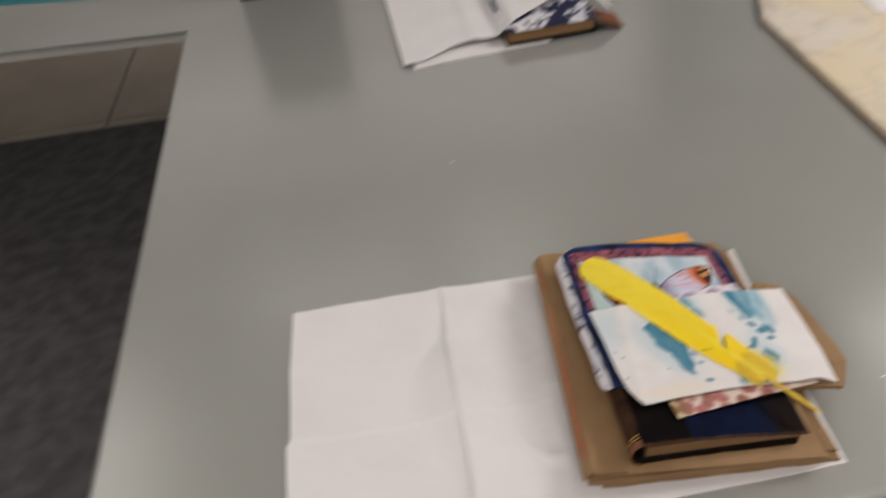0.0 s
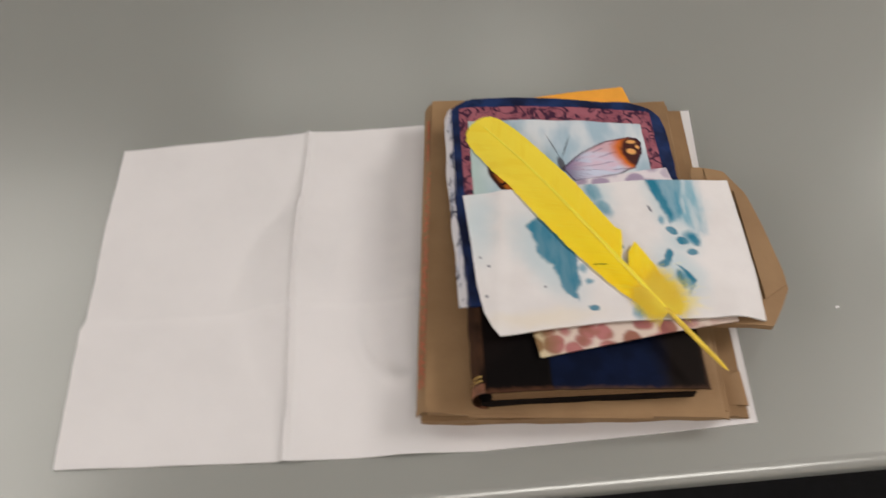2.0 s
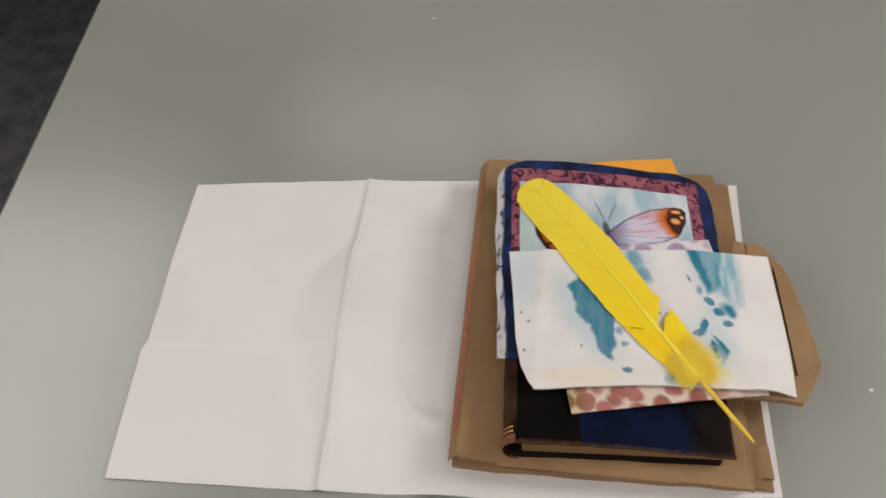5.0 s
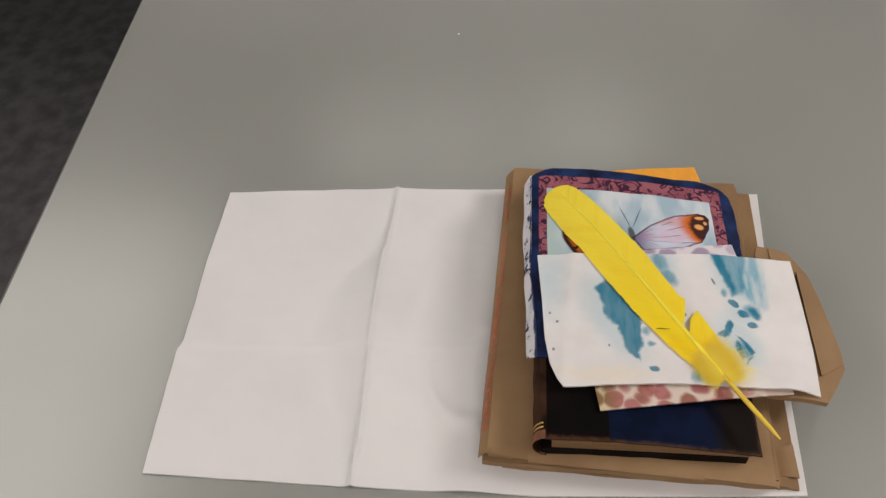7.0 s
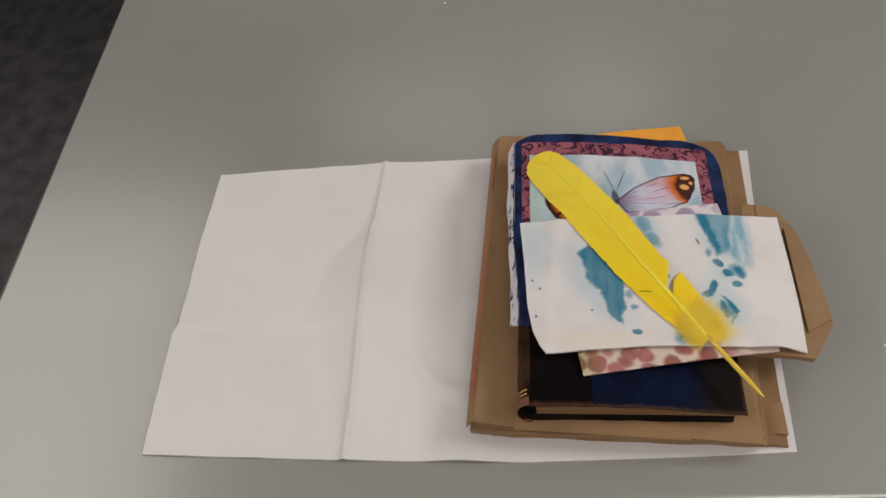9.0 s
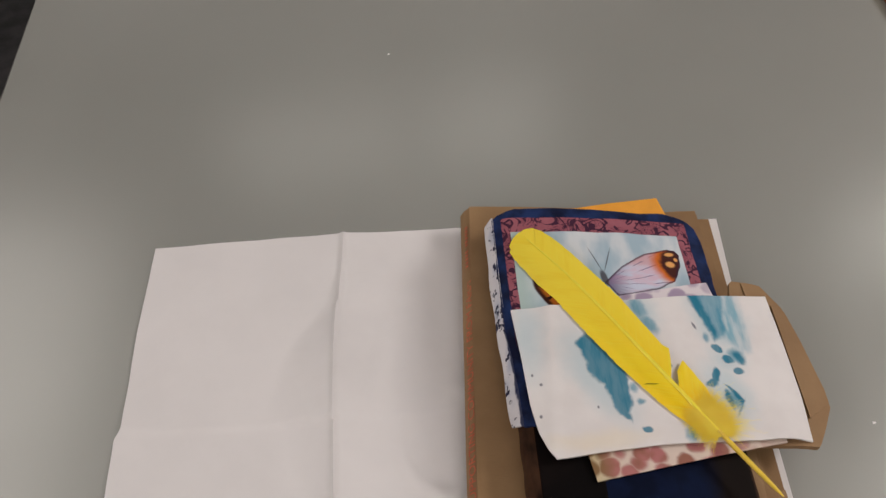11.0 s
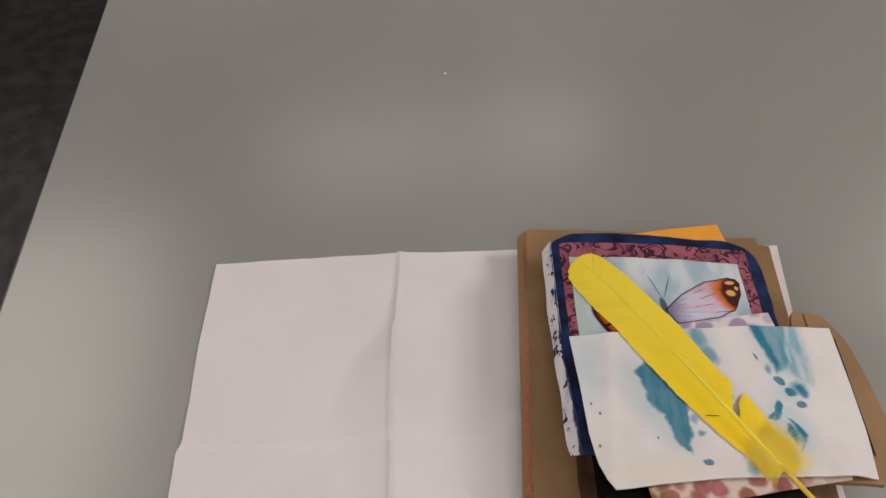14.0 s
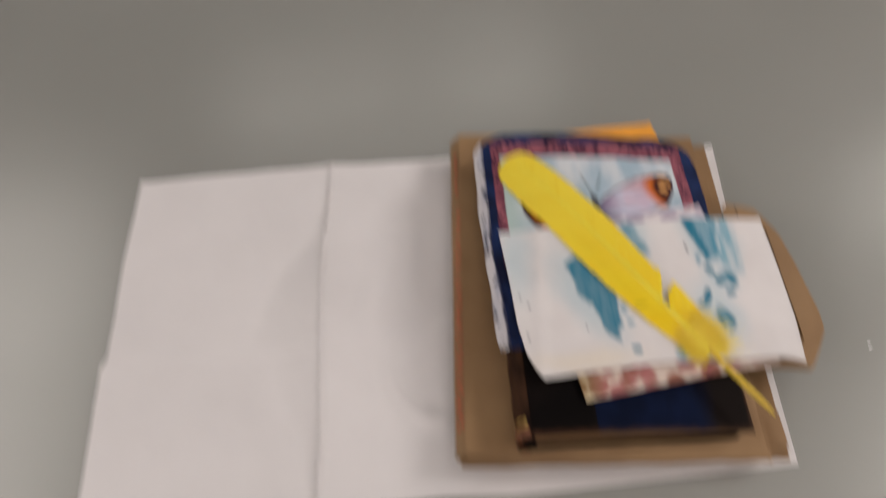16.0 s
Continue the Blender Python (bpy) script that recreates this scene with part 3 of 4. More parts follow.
# ---- folded white cloth ----
def bandana(u, v):
    left = lerp(v, [0, 0.38, 0.405, 0.7, 1], [0.0, -0.0055, -0.001, -0.004, -0.002])
    right = lerp(v, [0, 0.25, 0.75, 1], [0.560, 0.563, 0.569, 0.575])
    x = left + (right - left) * u
    low = lerp(x, [0, 0.19, 0.345, 0.466, 0.56], [0.0, -0.006, -0.008, -0.004, 0.0])
    high = lerp(x, [0, 0.186, 0.306, 0.575], [0.3345, 0.3380, 0.3350, 0.3245])
    y = low + (high - low) * v
    fold_x = 0.1885 + 0.0014 * math.sin(y * 23) + 0.002 * smooth01(0.245, 0.262, y)
    width = lerp(y, [0.0, 0.05, 0.088, 0.128, 0.134, 0.165, 0.207, 0.245, 0.29], [0.010, 0.020, 0.040, 0.050, 0.064, 0.062, 0.046, 0.018, 0.008])
    tall = 0.0125 * min(1.0, width / 0.055)
    if x < fold_x:               # the cloth climbs to the standing crease on one side and eases down on the other
        lift = tall * smooth01(fold_x - width, fold_x + 0.35 * width, x) * 1.35
    else:
        lift = tall * 1.12 * (1 - smooth01(fold_x - 0.012, fold_x + 0.055, x))
    pinch = math.exp(-((x - fold_x) / 0.0024) ** 2)
    lift += 0.0030 * pinch * (0.85 + 0.25 * math.sin(y * 31))
    seam = y - 0.131 - 0.004 * smooth01(0.05, 0.0, x)
    lift += 0.0011 * math.exp(-(seam / 0.0028) ** 2) * (1 - 0.6 * smooth01(0.12, 0.2, x)) + 0.0009 * smooth01(0.0, 0.004, seam) * smooth01(0.06, 0.0, seam) * smooth01(0.14, 0.10, x)
    rise = smooth01(0.249 + 0.006 * math.sin(y * 19), 0.292, x) * smooth01(0.335, 0.24, y)
    lift += 0.0065 * rise * (0.75 + 0.25 * math.sin(y * 15 + 1))
    lift -= 0.0026 * rise * math.exp(-((y - 0.10) / 0.035) ** 2) * smooth01(0.29, 0.27, x)
    ring = math.hypot(x - 0.285, (y - 0.105) * 0.75) - 0.036 - 0.010 * nz(x, y, 16, 2.0)
    lift += 0.0036 * math.exp(-(ring / 0.0075) ** 2) * smooth01(-0.4, 0.4, nz(x, y, 14, 4.0))
    lift += 0.0026 * math.exp(-((x - 0.228 - 0.25 * (y - 0.18)) / 0.010) ** 2) * smooth01(0.28, 0.20, y) * smooth01(0.10, 0.16, y)
    lift += 0.0010 * (nz(x, y, 24, 3.0) + 0.6 * nz(x, y, 55, 5.0)) + 0.0030 * nz(x, y, 11, 8.0) * smooth01(0.17, 0.23, x) + 0.0012 * nz(x, y, 7, 6.0)
    flat = smooth01(0.34, 0.29, x)
    hem = 0.0003 * max(0.0, 1 - min(u, v, 1 - v) * 60)
    return (x, y, T + 0.0024 + max(lift * flat, -0.0012) + hem * flat)


tagged(part("cotton_cloth", sheet(bandana, 270, 120, 0.0020), WHITE, smooth=True), "white cotton cloth with fold creases lying on the steel worktop", "cloth")

# ---- folded kraft paper bag ----
bag = thing("paper_bag", (0.42, 0.16, T + 0.004), "folded brown kraft paper bag lying on the white cloth", "paper bag")


def bag_top(x):
    return T + lerp(x, [0.296, 0.31, 0.36, 0.45, 0.54], [0.0370, 0.0385, 0.0375, 0.033, 0.0265])


def bag_left(y):
    return lerp(y, [0.0, 0.33], [0.2965, 0.3135])


def bag_right(y):
    return lerp(y, [0.0, 0.3], [0.534, 0.547])


def panel(u, v):
    xl, xr = bag_left(0.33 * v) + 0.0085, bag_right(0.3 * v)
    x = xl + (xr - xl) * u
    low = lerp(u, [0, 0.12, 1], [0.0135, 0.0095, -0.003])
    high = lerp(u, [0, 0.5, 1], [0.333, 0.325, 0.306])
    y = low + (high - low) * v
    edge = (1 - u) * (xr - xl)
    z = bag_top(x) - 0.004 * max(0, 1 - edge / 0.006) ** 2 + 0.0006 * nz(x, y, 28, 2)
    z -= 0.002 * max(0, 1 - v * 60) ** 2
    return (x, y, z)


part("front_panel", sheet(panel, 60, 50, 0.0026), KRAFT, bag, smooth=True)


def gusset(u, v):
    """The bulging side fold that carries the printed line."""
    y = 0.0145 + v * 0.3185
    xl = bag_left(y)
    x = xl + 0.0100 - 0.0105 * u - 0.0012 * math.sin(u * math.pi) - 0.0004 * nz(y, 0, 18, 4)
    z = T + 0.0383 - 0.0145 * u
    return (x, y, z)


part("side_gusset", sheet(gusset, 14, 40, 0.002), KRAFT, bag, smooth=True)


def layer(x0, x1, y0, y1, z0, z1, seed, skew=0.0):
    def f(u, v):
        x = x0 + (x1 - x0) * u + skew * v
        y = y0 - 0.011 * u * (1 - v) + (y1 - y0) * v + 0.0015 * nz(u * 3, 0, 3, seed)
        return (x, y, T + lerp(u, [0, 1], [z1, z1 * 0.78]) + 0.0007 * nz(x, y, 40, seed))
    return sheet(f, 24, 24, z1 - z0)


part("back_panel", layer(0.316, 0.5535, 0.014, 0.322, 0.0042, 0.0075, 1, 0.012), KRAFT, bag, smooth=True)
part("inner_fold", layer(0.320, 0.545, 0.014, 0.318, 0.0085, 0.0130, 2, 0.012), KRAFT, bag, smooth=True)
part("inner_fold", layer(0.308, 0.538, 0.013, 0.318, 0.0140, 0.0185, 3, 0.013), KRAFT, bag, smooth=True)
part("inner_fold", layer(0.306, 0.533, 0.013, 0.318, 0.0290, 0.0335, 6, 0.013), KRAFT, bag, smooth=True)
part("inner_fold", layer(0.3005, 0.536, 0.0105, 0.318, 0.0195, 0.0260, 4, 0.013), KRAFT, bag, smooth=True)


def front_flap(u, v):
    x = 0.338 + 0.138 * u
    y = lerp(x, [0.30, 0.33, 0.534], [0.0125, 0.009, -0.003]) - 0.0012 + 0.012 * v
    return (x, y, bag_top(x) + 0.0012 - 0.0045 * (1 - v) ** 2)


part("bottom_flap", sheet(front_flap, 16, 6, 0.0012), KRAFT, bag, smooth=True)


def corner_flap(u, v):
    x = 0.5355 + 0.0195 * u
    y = 0.012 + (0.021 + 0.008 * u) * v
    return (x, y, T + 0.0098 + 0.0018 * math.sin(u * 3.1) - 0.002 * u)


part("corner_fold", sheet(corner_flap, 8, 8, 0.0012), KRAFT, bag, smooth=True)


def lettering(name, words, size, place, material, parent):
    """Flat letters of the built-in font, as a mesh."""
    cu = bpy.data.curves.new("letters", "FONT")
    cu.body, cu.size, cu.extrude = words, size, 0.00008
    tmp = bpy.data.objects.new("letters", cu)
    scene.collection.objects.link(tmp)
    me = bpy.data.meshes.new_from_object(tmp.evaluated_get(bpy.context.evaluated_depsgraph_get()))
    bpy.data.objects.remove(tmp)
    me.transform(Matrix.Translation(-base_of(parent)) @ place)
    me.materials.clear()
    me.materials.append(material)
    ob = new(name, me)
    ob.parent = parent
    return ob


def side_frame(y, drop):
    """Frame on the bulging side: letters run away from the front, their tops outward and down."""
    up = Vector((-0.0105, 0, -0.0150)).normalized()
    along = Vector((0.058, 1, 0)).normalized()
    nrm = along.cross(up).normalized()
    o = Vector((bag_left(y) + 0.0100 - 0.0105 * drop - 0.0018, y, T + 0.0383 - 0.0145 * drop + 0.0011))
    m = Matrix.Identity(4)
    m.col[0][:3], m.col[1][:3], m.col[2][:3], m.col[3][:3] = along, nrm.cross(along), nrm, o
    return m


lettering("lettering", "SUPPORTING COMMUNITY FROM FARM", 0.0118, side_frame(0.034, 0.16) @ Matrix.Diagonal((1, 1.1, 1, 1)), INK, bag)

bars = bmesh.new()
for k in range(11):
    m = side_frame(0.262 + 0.0042 * k + (0.004 if k > 4 else 0), 0.16)
    cube = bmesh.ops.create_cube(bars, size=1, matrix=m @ Matrix.Translation((0.0012, 0.0035, 0)) @ Matrix.Diagonal((0.0022, 0.0042, 0.0002, 1)))
tagged(part("print_bars", bars, INK, bag), kind="stuff")

# ---- old half-bound book ----
book = thing("hardcover_book", (0.43, 0.14, T + 0.04), "worn hardcover book, black leather spine, navy cover, on the paper bag", "book")


def book_top(x):
    return T + lerp(x, [0.344, 0.353, 0.40, 0.45, 0.518], [0.0680, 0.0700, 0.0670, 0.0600, 0.0465])


def book_low(x):
    return bag_top(x) + 0.0006


def cover_sheet(x0, x1, y0, y1, zf, thick, nx=30):
    def f(u, v):
        x = x0 + (x1 - x0) * u
        y = y0 + (y1 - y0) * v + 0.0004 * nz(x, v, 60, 2)
        e = min(u * (x1 - x0), (1 - u) * (x1 - x0), v * (y1 - y0), (1 - v) * (y1 - y0))
        return (x, y, zf(x) - 0.0008 * max(0, 1 - e / 0.0015) ** 2)
    return sheet(f, nx, 40, thick)


part("front_cover", cover_sheet(0.3970, 0.5185, 0.0125, 0.286, book_top, 0.0020), NAVY, book, "navy cloth cover board", smooth=True)
part("leather_strip", cover_sheet(0.3515, 0.4025, 0.0120, 0.2865, lambda x: book_top(x) + 0.0003, 0.0024), LEATHER, book, smooth=True)


# Back board made thick and black, so the shadow gap below the pages is included.
part("back_cover", cover_sheet(0.348, 0.5095, 0.0135, 0.286, lambda x: book_low(x) + 0.0105, 0.0102), DARK_BOARD, book, smooth=True)


def block(u, v):
    x = 0.357 + 0.154 * u
    y = 0.0140 + 0.2685 * v
    return (x, y, book_top(x) - 0.0021)


part("page_block", sheet(block, 20, 20, lambda u, v: block(u, v)[2] - book_low(0.357 + 0.154 * u) - 0.0107), PAGES, book)


def spine(u, v):
    y = 0.0120 + 0.274 * v
    z0, z1 = T + 0.0395, T + 0.0708
    a = math.pi * (u - 0.5)
    hump = 0.0004 * math.cos(v * 60)
    x = 0.3530 - (0.0105 + hump) * math.cos(a)
    return (x, y, (z0 + z1) / 2 + (z1 - z0) / 2 * math.sin(a))


part("spine", sheet(spine, 18, 40, 0.0016), SPINE, book, smooth=True)


def band(v0, v1):
    def f(u, v):
        p = Vector(spine(0.30 + u * 0.62, v0 + (v1 - v0) * v))
        a = math.pi * (0.30 + u * 0.62 - 0.5)
        return p + Vector((-math.cos(a), 0, math.sin(a))) * 0.00045
    return sheet(f, 14, 2, 0.0003)


tail = part("tail_cap", sheet(lambda u, v: Vector(spine(0.03 + 0.95 * u, 0.0 + v * 0.026)) + Vector((-0.0003, -0.0006, 0.00025)), 14, 6, 0.0012), TAN, book, "rubbed tan leather", smooth=True)
part("gold_line", band(0.030, 0.0350), GOLD, book, "gilt line")
part("gold_line", band(0.043, 0.0475), GOLD, book, "gilt line")

# ---- orange envelope ----
def env(u, v):
    c, s = math.cos(radians(12)), math.sin(radians(12))
    a, b = -0.125 * (1 - u), -0.09 * (1 - v)
    x, y = 0.5020 + a * c - b * s, 0.3150 + a * s + b * c
    return (x, y, book_top(min(max(x, 0.348), 0.518)) + 0.0022 + (0.002 if y > 0.29 else 0))


tagged(part("orange_envelope", sheet(env, 14, 16, 0.0012), ORANGE), "orange paper envelope tucked between the book and the printed cloth", "envelope")

# ---- printed navy cloth ----
quilt = thing("printed_cloth", (0.43, 0.2, T + 0.07), "navy cotton cloth with mauve scroll border and pale painted panel", "cloth")


def quilt_top(x):
    return lerp(x, [0.337, 0.345, 0.362, 0.40, 0.480, 0.503, 0.524, 0.531, 0.534], [0.285, 0.2905, 0.2965, 0.2968, 0.2925, 0.2945, 0.2870, 0.2800, 0.2640])


def quilt_z(x, y):
    z = book_top(min(max(x, 0.348), 0.518)) + 0.0055
    z -= 0.005 * smooth01(0.292, 0.314, y) + 0.006 * smooth01(0.515, 0.536, x) + 0.003 * smooth01(0.346, 0.339, x)
    return z + 0.0009 * nz(x, y, 34, 7) + 0.0006 * nz(x, y, 90, 8)


def quilt_f(u, v):
    x0 = 0.3395 + 0.0060 * smooth01(0.6, 0.0, v)
    x = x0 + (0.5340 - x0) * u + 0.0012 * nz(v, 0, 9, 6)
    hi = quilt_top(x)
    y = 0.081 + (hi - 0.081) * v
    return (x, y, quilt_z(x, y))


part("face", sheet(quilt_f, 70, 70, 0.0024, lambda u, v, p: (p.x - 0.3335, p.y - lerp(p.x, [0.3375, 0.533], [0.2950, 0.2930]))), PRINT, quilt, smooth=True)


def quilt_side(u, v):
    """The folded edge that hangs over the spine, with its pale reverse out."""
    y = 0.083 + 0.207 * v
    top = quilt_z(0.3400, y) + 0.0006
    wav = 0.0016 * nz(v * 4, 0, 1.6, 9) * u
    return (0.3405 + 0.0060 * smooth01(0.6, 0.0, v) - (0.0078 + 0.0012 * smooth01(0.6, 0.0, v)) * u + wav, y, top - (0.0155 + 0.003 * nz(v, 0, 5, 3)) * u ** 1.3 * smooth01(-0.03, 0.10, v))


part("reverse_edge", sheet(quilt_side, 8, 50, 0.0022, lambda u, v, p: (u * 0.02, v * 0.22)), REVERSE, quilt, "white reverse with dark blotches", smooth=True)

# ---- kraft packet under the cloths ----
packet = thing("paper_packet", (0.55, 0.15, T + 0.05), "small folded kraft paper packet with clipped corners under the dyed cloth", "paper packet")


def pack_z(x):
    return T + lerp(x, [0.50, 0.52, 0.56, 0.585, 0.61], [0.0590, 0.0560, 0.0490, 0.0410, 0.0335])


def pack(u, v):
    x = 0.502 + 0.0985 * u
    lo = lerp(x, [0.502, 0.530, 0.578, 0.590, 0.6005], [0.068, 0.0610, 0.0605, 0.078, 0.0960])
    hi = lerp(x, [0.502, 0.538, 0.546, 0.574, 0.588, 0.594, 0.6005], [0.185, 0.185, 0.216, 0.213, 0.191, 0.160, 0.1060])
    y = lo + (hi - lo) * v
    return (x, y, pack_z(x) + 0.0006 * nz(x, y, 40, 5))


part("lower_sheet", sheet(pack, 34, 24, 0.0060), KRAFT, packet, smooth=True)


def pack_flap(u, v):
    x = 0.577 + 0.0228 * u
    lo = lerp(x, [0.577, 0.6005], [0.084, 0.100])
    hi = lerp(x, [0.577, 0.588, 0.594, 0.6005], [0.190, 0.187, 0.157, 0.1050])
    return (x, lo + (hi - lo) * v, pack_z(x) + 0.0016 + 0.0008 * (1 - u) + 0.0010 * v)


part("folded_flap", sheet(pack_flap, 14, 14, 0.0011), KRAFT, packet, smooth=True)

def pack_corner(u, v):
    x = 0.556 + 0.032 * u
    hi = lerp(x, [0.556, 0.574, 0.588], [0.2145, 0.2125, 0.1915])
    return (x, 0.186 + (hi - 0.187) * v, pack_z(x) + 0.0010 + 0.0004 * (1 - v))


part("folded_corner", sheet(pack_corner, 10, 8, 0.0006), KRAFT, packet, smooth=True)

# ---- small ivory cloth with cell print ----
def cover_z(x):
    return T + lerp(x, [0.344, 0.40, 0.455, 0.49, 0.53, 0.575], [0.0795, 0.0770, 0.0722, 0.0690, 0.0630, 0.0555])


def cells(u, v):
    p = Vector((0.395, 0.0355)) * (1 - u) * (1 - v) + Vector((0.549, 0.062)) * u * (1 - v) + Vector((0.369, 0.184)) * (1 - u) * v + Vector((0.5215, 0.2095)) * u * v
    x, y = p
    rest = book_top(min(max(x, 0.348), 0.518)) + 0.0030 if y < 0.079 else cover_z(x) - 0.0024
    rest = lerp(y, [0.045, 0.09], [max(book_top(min(x, 0.518)) + 0.0035, cover_z(x) - 0.006), cover_z(x) - 0.0030])
    return (x, y, rest + 0.0006 * nz(x, y, 50, 6))


tagged(part("patterned_cloth", sheet(cells, 40, 40, 0.0016), CELLS, smooth=True), "ivory cotton cloth with rose and lilac cell marks, folded", "cloth")

# ---- white cloth with teal dye ----
def dyed(u, v):
    left = lerp(v, [0, 0.13, 0.3, 0.65, 1], [0.3665, 0.3560, 0.3520, 0.3495, 0.3460])
    right = lerp(v, [0, 0.5, 1], [0.5715, 0.5715, 0.5705])
    x = left + (right - left) * u
    low = lerp(x, [0.35, 0.3615, 0.40, 0.448, 0.528, 0.575], [0.062, 0.0510, 0.0555, 0.0600, 0.0620, 0.0635])
    high = lerp(x, [0.344, 0.437, 0.505, 0.57], [0.1835, 0.1895, 0.1935, 0.1940])
    y = low + (high - low) * v
    z = cover_z(x) + 0.0008 * nz(x, y, 30, 1) + 0.0005 * nz(x, y, 80, 2)
    z += 0.0016 * math.exp(-((x - 0.372 - 0.1 * (y - 0.12)) / 0.006) ** 2)
    z -= 0.010 * smooth01(0.55, 0.58, x) * smooth01(0.110, 0.055, y) - 0.0025 * math.exp(-((x - 0.545) / 0.012) ** 2) * smooth01(0.09, 0.06, y)
    return (x, y, z)


tagged(part("dyed_cloth", sheet(dyed, 80, 60, 0.0018), SPLASH, smooth=True), "folded white cotton cloth with splashed teal dye marks", "cloth")

# ---- yellow feather ----
feather = thing("feather", (0.46, 0.12, T + 0.08), "bright yellow dyed quill feather lying across the cloths", "feather")
TIP, WAY, SIDE = Vector((0.3600, 0.2625)), Vector((0.5638, -0.8259)), Vector((0.8259, 0.5638))


def rib(s):
    """A point on the shaft, s metres from the tip."""
    p = TIP + WAY * s + SIDE * lerp(s, [0, 0.0195, 0.06, 0.10, 0.17, 0.25, 0.31], [0.0030, 0.0038, 0.0050, 0.0045, 0.0020, -0.0012, -0.0024])
    return Vector((p.x, p.y, T + lerp(s, [0, 0.06, 0.13, 0.20, 0.25, 0.31], [0.0800, 0.0802, 0.0780, 0.0745, 0.0720, 0.0700])))


def reach(s, side):
    """How far the vane stands out at s."""
    if side < 0:
        return lerp(s, [-0.0015, 0, 0.004, 0.010, 0.0195, 0.0475, 0.107, 0.152, 0.200, 0.224, 0.238],
                    [0.001, 0.0085, 0.0155, 0.0205, 0.0230, 0.0242, 0.0248, 0.0235, 0.0180, 0.0120, 0.005])
    return lerp(s, [-0.0015, 0, 0.004, 0.010, 0.0195, 0.0295, 0.104, 0.157, 0.165, 0.18, 0.205, 0.218, 0.234],
                [0.001, 0.0070, 0.0125, 0.0160, 0.0175, 0.0185, 0.0215, 0.0185, 0.0215, 0.0225, 0.0205, 0.0160, 0.008])


def vane(side, roots):
    """One continuous vane: a row of close barbs, with slightly ragged ends and fine ridges."""
    bm = bmesh.new()
    prev, n = None, 8
    across = Vector((SIDE.x, SIDE.y, 0)) * side
    back = -Vector((WAY.x, WAY.y, 0))
    for k in range(11):          # rounded tip: barbs fan out from one root
        ang = radians(4 * k)
        ln = 0.0198 + 0.0014 * k / 9 + random.uniform(-0.0003, 0.0002)
        d = (back * math.cos(ang) + across * math.sin(ang)) * ln
        row = [bm.verts.new(rib(roots[0]) + d * (i / n) + Vector((0, 0, -0.0016 * (i / n) * k / 9))) for i in range(n + 1)]
        if prev:
            for i in range(n):
                bm.faces.new((prev[i], prev[i + 1], row[i + 1], row[i]))
        prev, last = row, roots[0]
    for k, r in enumerate(roots):
        lean = radians(lerp(r, [0.0, 0.0195, 0.06, 0.25], [40, 41, 42, 47]))
        w = 0.0
        for _ in range(20):
            w = 0.5 * w + 0.5 * reach(r - w / math.tan(lean), side)
        if side > 0 and r > 0.188:
            w *= lerp(r, [0.192, 0.199], [0.45, 1.0])
        w *= 1 + 0.03 * noise.noise(Vector((r * 160, side, 0))) + random.uniform(-0.006, 0.005)
        a = rib(r)
        row = []
        for i in range(n + 1):
            q = i / n
            p = a + across * (w * q) + back * (w / math.tan(lean) * q ** 1.25)
            p.z += (0.0006 * math.sin(q * 3.1) - 0.0012 * q if side > 0 else 0.0010 * math.sin(q * 2.6) - 0.0044 * q * q) * (w / 0.022)
            p.z += (0.00003 if k % 2 else -0.00003) * min(1, 4 * q) + 0.00022 * noise.noise(Vector((r * 120, q * 3, side))) * q
            p.z = max(p.z, quilt_z(p.x, p.y) + 0.0012 + (cover_z(p.x) + 0.0005 - quilt_z(p.x, p.y)) * smooth01(0.215, 0.188, p.y))
            row.append(bm.verts.new(p))
        if prev and abs(r - last) < 0.005:
            for i in range(n):
                bm.faces.new((prev[i], prev[i + 1], row[i + 1], row[i]))
        prev, last = row, r
    return bm


left_roots = [0.0195 + 0.2165 * i / 330 for i in range(331)]
right_roots = [0.0195 + 0.1645 * i / 245 for i in range(246)] + [0.1925 + 0.0405 * i / 60 for i in range(61)]
part("vane", vane(-1, left_roots), VANE, feather, smooth=True)
part("vane", vane(1, right_roots), VANE_INNER, feather, smooth=True)


def tube(points, radii, ring=8, flat=1.0):
    bm = bmesh.new()
    rows = []
    for i, (p, r) in enumerate(zip(points, radii)):
        d = (points[min(i + 1, len(points) - 1)] - points[max(i - 1, 0)]).normalized()
        s = d.cross(Vector((0, 0, 1))).normalized()
        t = s.cross(d)
        rows.append([bm.verts.new(p + s * (r * math.cos(a)) + t * (r * flat * math.sin(a))) for a in [2 * math.pi * k / ring for k in range(ring)]])
    for a, b in zip(rows, rows[1:]):
        for k in range(ring):
            bm.faces.new((a[k], a[(k + 1) % ring], b[(k + 1) % ring], b[k]))
    bm.faces.new(rows[0][::-1])
    bm.faces.new(rows[-1])
    return bm


lift = Vector((0, 0, 0.0005))
part("shaft", tube([rib(0.010 + 0.226 * i / 40) + lift for i in range(41)], [0.0007 + 0.0012 * i / 40 for i in range(41)], 8, 0.5), SHAFT, feather, smooth=True)
part("quill", tube([rib(0.235 + 0.063 * i / 12) + lift for i in range(13)], [0.0017, 0.0019, 0.0020, 0.0021, 0.0021, 0.0021, 0.0021, 0.0020, 0.0020, 0.0019, 0.0017, 0.0013, 0.0005]), PALE_QUILL, feather, smooth=True)


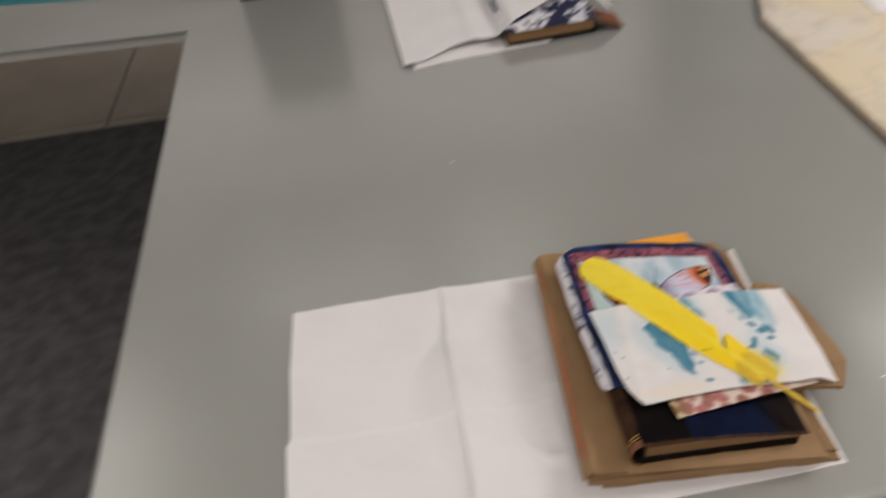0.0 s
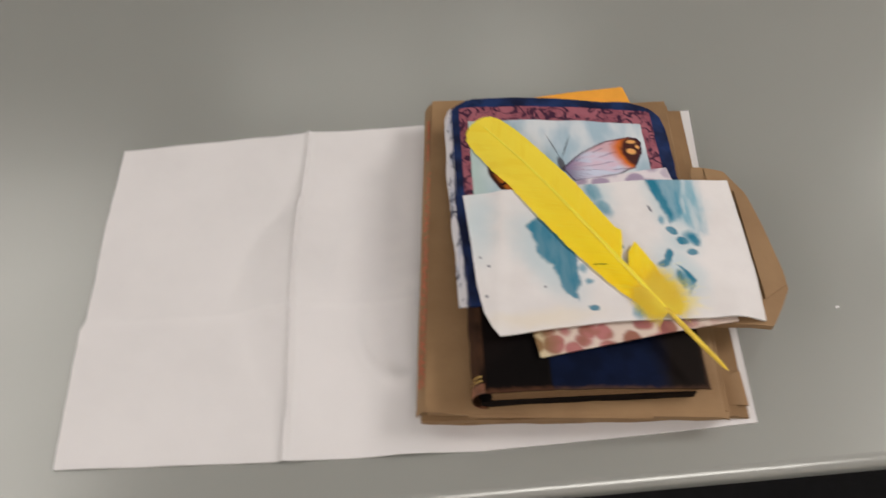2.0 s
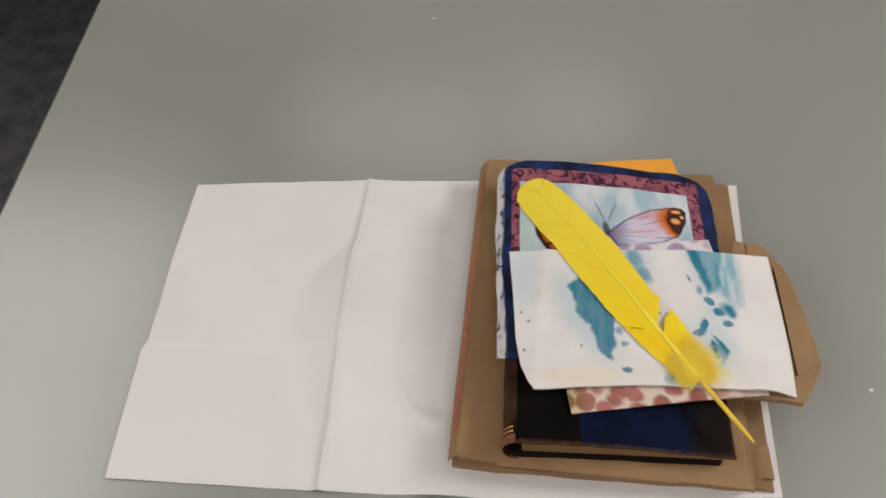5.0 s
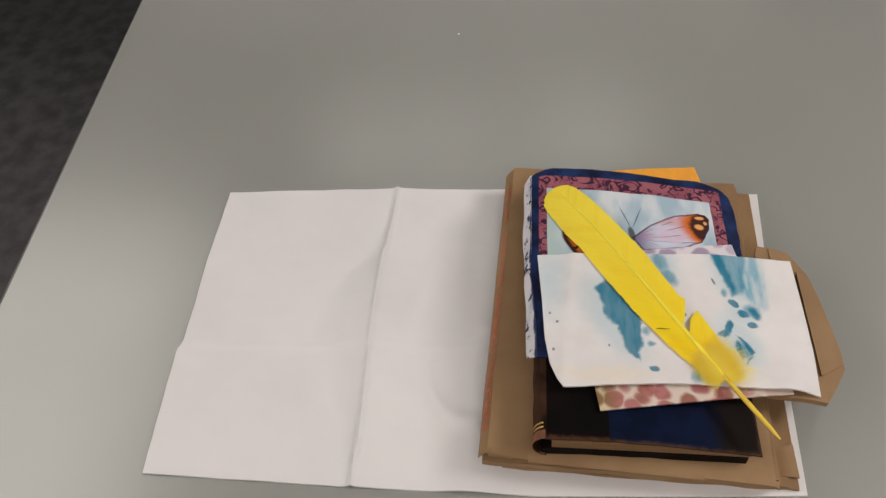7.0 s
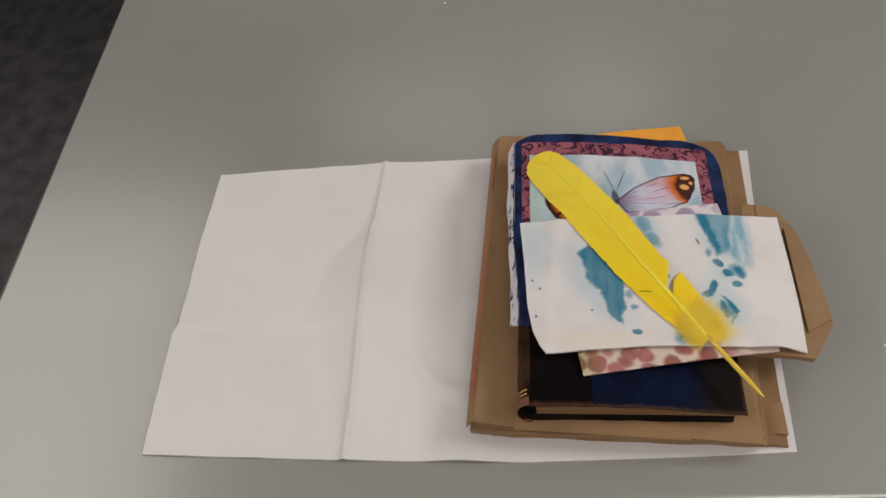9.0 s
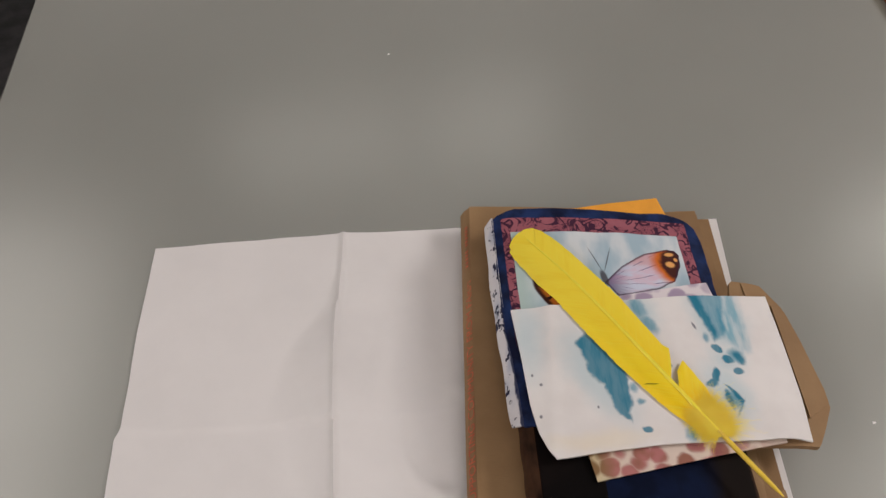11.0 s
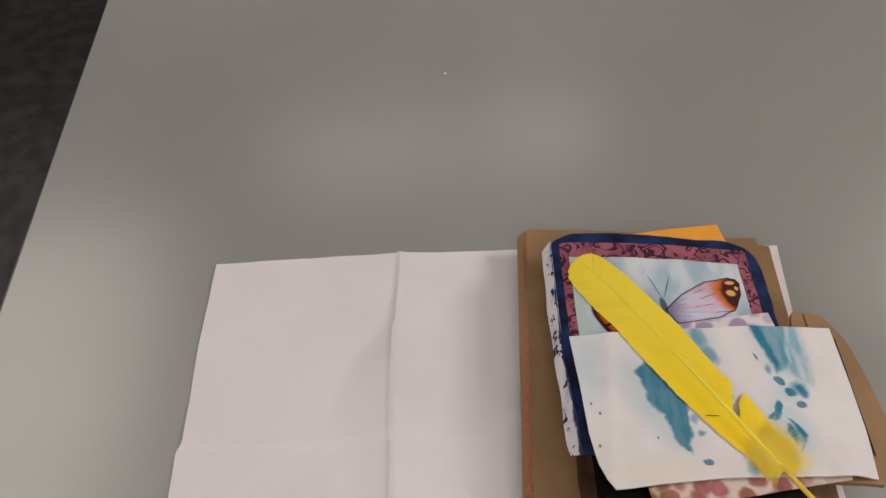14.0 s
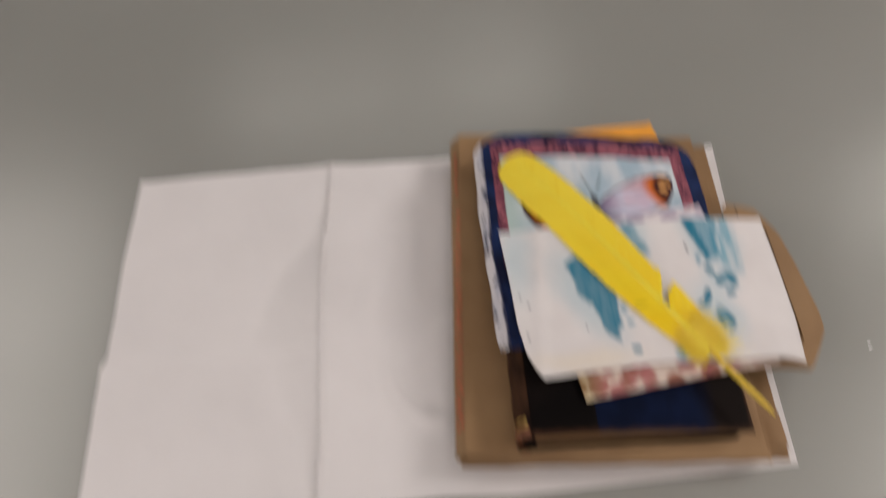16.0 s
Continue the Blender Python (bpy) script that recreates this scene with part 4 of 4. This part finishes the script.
def fluff():
    """Downy strands at the foot of the vane."""
    bm = bmesh.new()
    for k in range(6500):
        side = 1 if k % 5 < 3 else -1
        r = random.uniform(0.216, 0.242) if side > 0 else random.uniform(0.216, 0.240)
        ang = random.uniform(35, 125) if side > 0 else random.uniform(30, 75)
        ln = 0.004 + 0.026 * random.random() ** 1.4 * (0.75 + 0.5 * nz(r, ang / 900, 300, 2)) if side > 0 else random.uniform(0.004, 0.016)
        ln *= 1 - 0.5 * smooth01(85, 120, ang)
        d = (Vector((SIDE.x, SIDE.y, 0)) * side * math.sin(radians(ang)) - Vector((WAY.x, WAY.y, 0)) * math.cos(radians(ang)))
        p = rib(r)
        p.z += random.uniform(-0.0004, 0.0012)
        curl = random.uniform(-3.4, 3.4)
        prev = None
        for i in range(6):
            q = i / 5
            c = p + d * (ln * q) + Vector((-d.y, d.x, 0)) * (curl * ln * 0.28 * q * q) + Vector((0, 0, 0.0008 * math.sin(q * 3) - 0.0008 * q))
            w = Vector((-d.y, d.x, 0)) * (0.00016 * (1 - 0.6 * q))
            cur = (bm.verts.new(c - w), bm.verts.new(c + w))
            if prev:
                bm.faces.new((prev[0], prev[1], cur[1], cur[0]))
            prev = cur
    return bm


part("down", fluff(), DOWN, feather, "fluffy yellow down", smooth=True)

# Thin dark tube that draws the shade of a small split in the vane.
fp = rib(0.186)
split_line = [Vector((fp.x - 0.0225 + 0.0110 * i / 6, fp.y - 0.0010 + 0.0003 * math.sin(i), fp.z + 0.0012)) for i in range(7)]
tagged(part("thread", tube(split_line, [0.00012, 0.00028, 0.0003, 0.0003, 0.0003, 0.00028, 0.00012], 6), DARK_BOARD), "thin dark line laid on the yellow feather for a shaded split in the vane", "thread")

# ---- paper specks on the steel ----
for sx, sy in ((0.649, 0.094), (0.241, 0.618)):
    speck = prism([(sx, sy), (sx + 0.0030, sy + 0.0006), (sx + 0.0034, sy + 0.0020), (sx + 0.0008, sy + 0.0024)], T + 0.0001, T + 0.0005)
    tagged(part("paper_scrap", speck, WHITE), "tiny white paper scrap lying on the steel worktop", "paper scrap", "paper scraps")

# ---- second bundle farther along the worktop ----
far = thing("cloth_bundle", (0.4, 1.1, T), "white cloth draped over a tied bundle on the worktop", "cloth")


def far_under(u, v):
    x = 0.215 + 0.265 * u
    y = lerp(u, [0, 0.4, 1], [0.934, 0.950, 0.968]) + 0.33 * v
    return (x, y, T + 0.0035 + 0.001 * nz(x, y, 20, 4))


part("under_cloth", sheet(far_under, 30, 20, 0.0028), WHITE, far, smooth=True)


def far_over(u, v):
    x = 0.196 + 0.415 * u - 0.02 * v * (1 - u)
    front = lerp(x, [0.19, 0.235, 0.30, 0.385, 0.40, 0.46, 0.552, 0.60, 0.63], [0.945, 0.950, 0.985, 0.985, 0.980, 1.02, 1.085, 1.03, 0.985])
    y = front + (1.34 - front) * v
    z = lerp(x, [0.19, 0.25, 0.30, 0.38, 0.41, 0.54, 0.58, 0.63], [0.008, 0.012, 0.016, 0.020, 0.046, 0.054, 0.050, 0.014])
    z += 0.004 * math.exp(-((x - 0.335) / 0.012) ** 2) + 0.0015 * nz(x, y, 18, 3)
    z *= 1 - 0.75 * smooth01(1.25, 1.34, y)
    return (x, y, T + max(z, 0.007))


part("draped_cloth", sheet(far_over, 60, 30, 0.002), WHITE, far, smooth=True)
fbook = thing("old_book", (0.48, 1.08, T + 0.006), "old book with brown page edges under the draped cloth", "book")
FQ = Matrix.Translation((0.395, 0.962, 0)) @ pose(0, 0, 0, 0, 0, 3)
part("page_block", turned(box(0.004, 0.172, 0.004, 0.235, T + 0.010, T + 0.031, 0.001), FQ), PAGES, fbook)
part("front_cover", turned(box(0, 0.178, 0, 0.24, T + 0.0315, T + 0.0345, 0.001), FQ), MOTTLED, fbook)
part("back_cover", turned(box(0, 0.178, 0, 0.24, T + 0.0065, T + 0.0095, 0.001), FQ), LEATHER, fbook)
ftri = sheet(lambda u, v: (0.574 + 0.052 * u, 0.968 + 0.010 * u + 0.06 * v, T + 0.0345 - 0.030 * u ** 0.7), 10, 6, 0.002)
tagged(part("brown_cloth", ftri, TAN), "dark brown leather scrap folded beside the old book", "leather")

# ---- cream marbled folio ----
folio = thing("canvas_folio", (1.1, 0.8, T), "large cream marbled canvas folio lying on the worktop", "folio")
part("back_board", prism([(0.884, 0.462), (0.930, 0.430), (1.36, 0.430), (1.36, 1.12), (0.930, 1.075), (0.872, 0.915)], T + 0.0004, T + 0.004, 0.001), TAN, folio)
bm = prism([(0.882, 0.460), (0.928, 0.427), (1.365, 0.425), (1.365, 1.125), (0.928, 1.08), (0.870, 0.915)], T + 0.0045, T + 0.015, 0.004, 3)
part("front_board", bm, MARBLED, folio, smooth=False)
tagged(part("paper_sheet", turned(box(0, 0.28, 0, 0.36, T + 0.0155, T + 0.0175, 0.0005), Matrix.Translation((1.06, 0.86, 0)) @ pose(0, 0, 0, 0, 0, -8)), WHITE), "white paper sheet lying on the cream folio", "paper")

# ---- floor tiles (each a piece of the floor) ----
tile_mesh = None
for i in range(14):
    for j in range(14):
        cx, cy = X0 + 0.31 + i * 0.614, Y0 + 0.31 + j * 0.614
        if tile_mesh is None:
            tb = box(-0.304, 0.304, -0.304, 0.304, -0.0035, 0.0, 0.0012, 1)
            tile_mesh = bpy.data.meshes.new("tile")
            tb.to_mesh(tile_mesh)
            tb.free()
            tile_mesh.materials.append(TILE)
        ob = new("tile", tile_mesh)
        ob.location = (cx, cy, 0)
        ob.parent = floor_slab
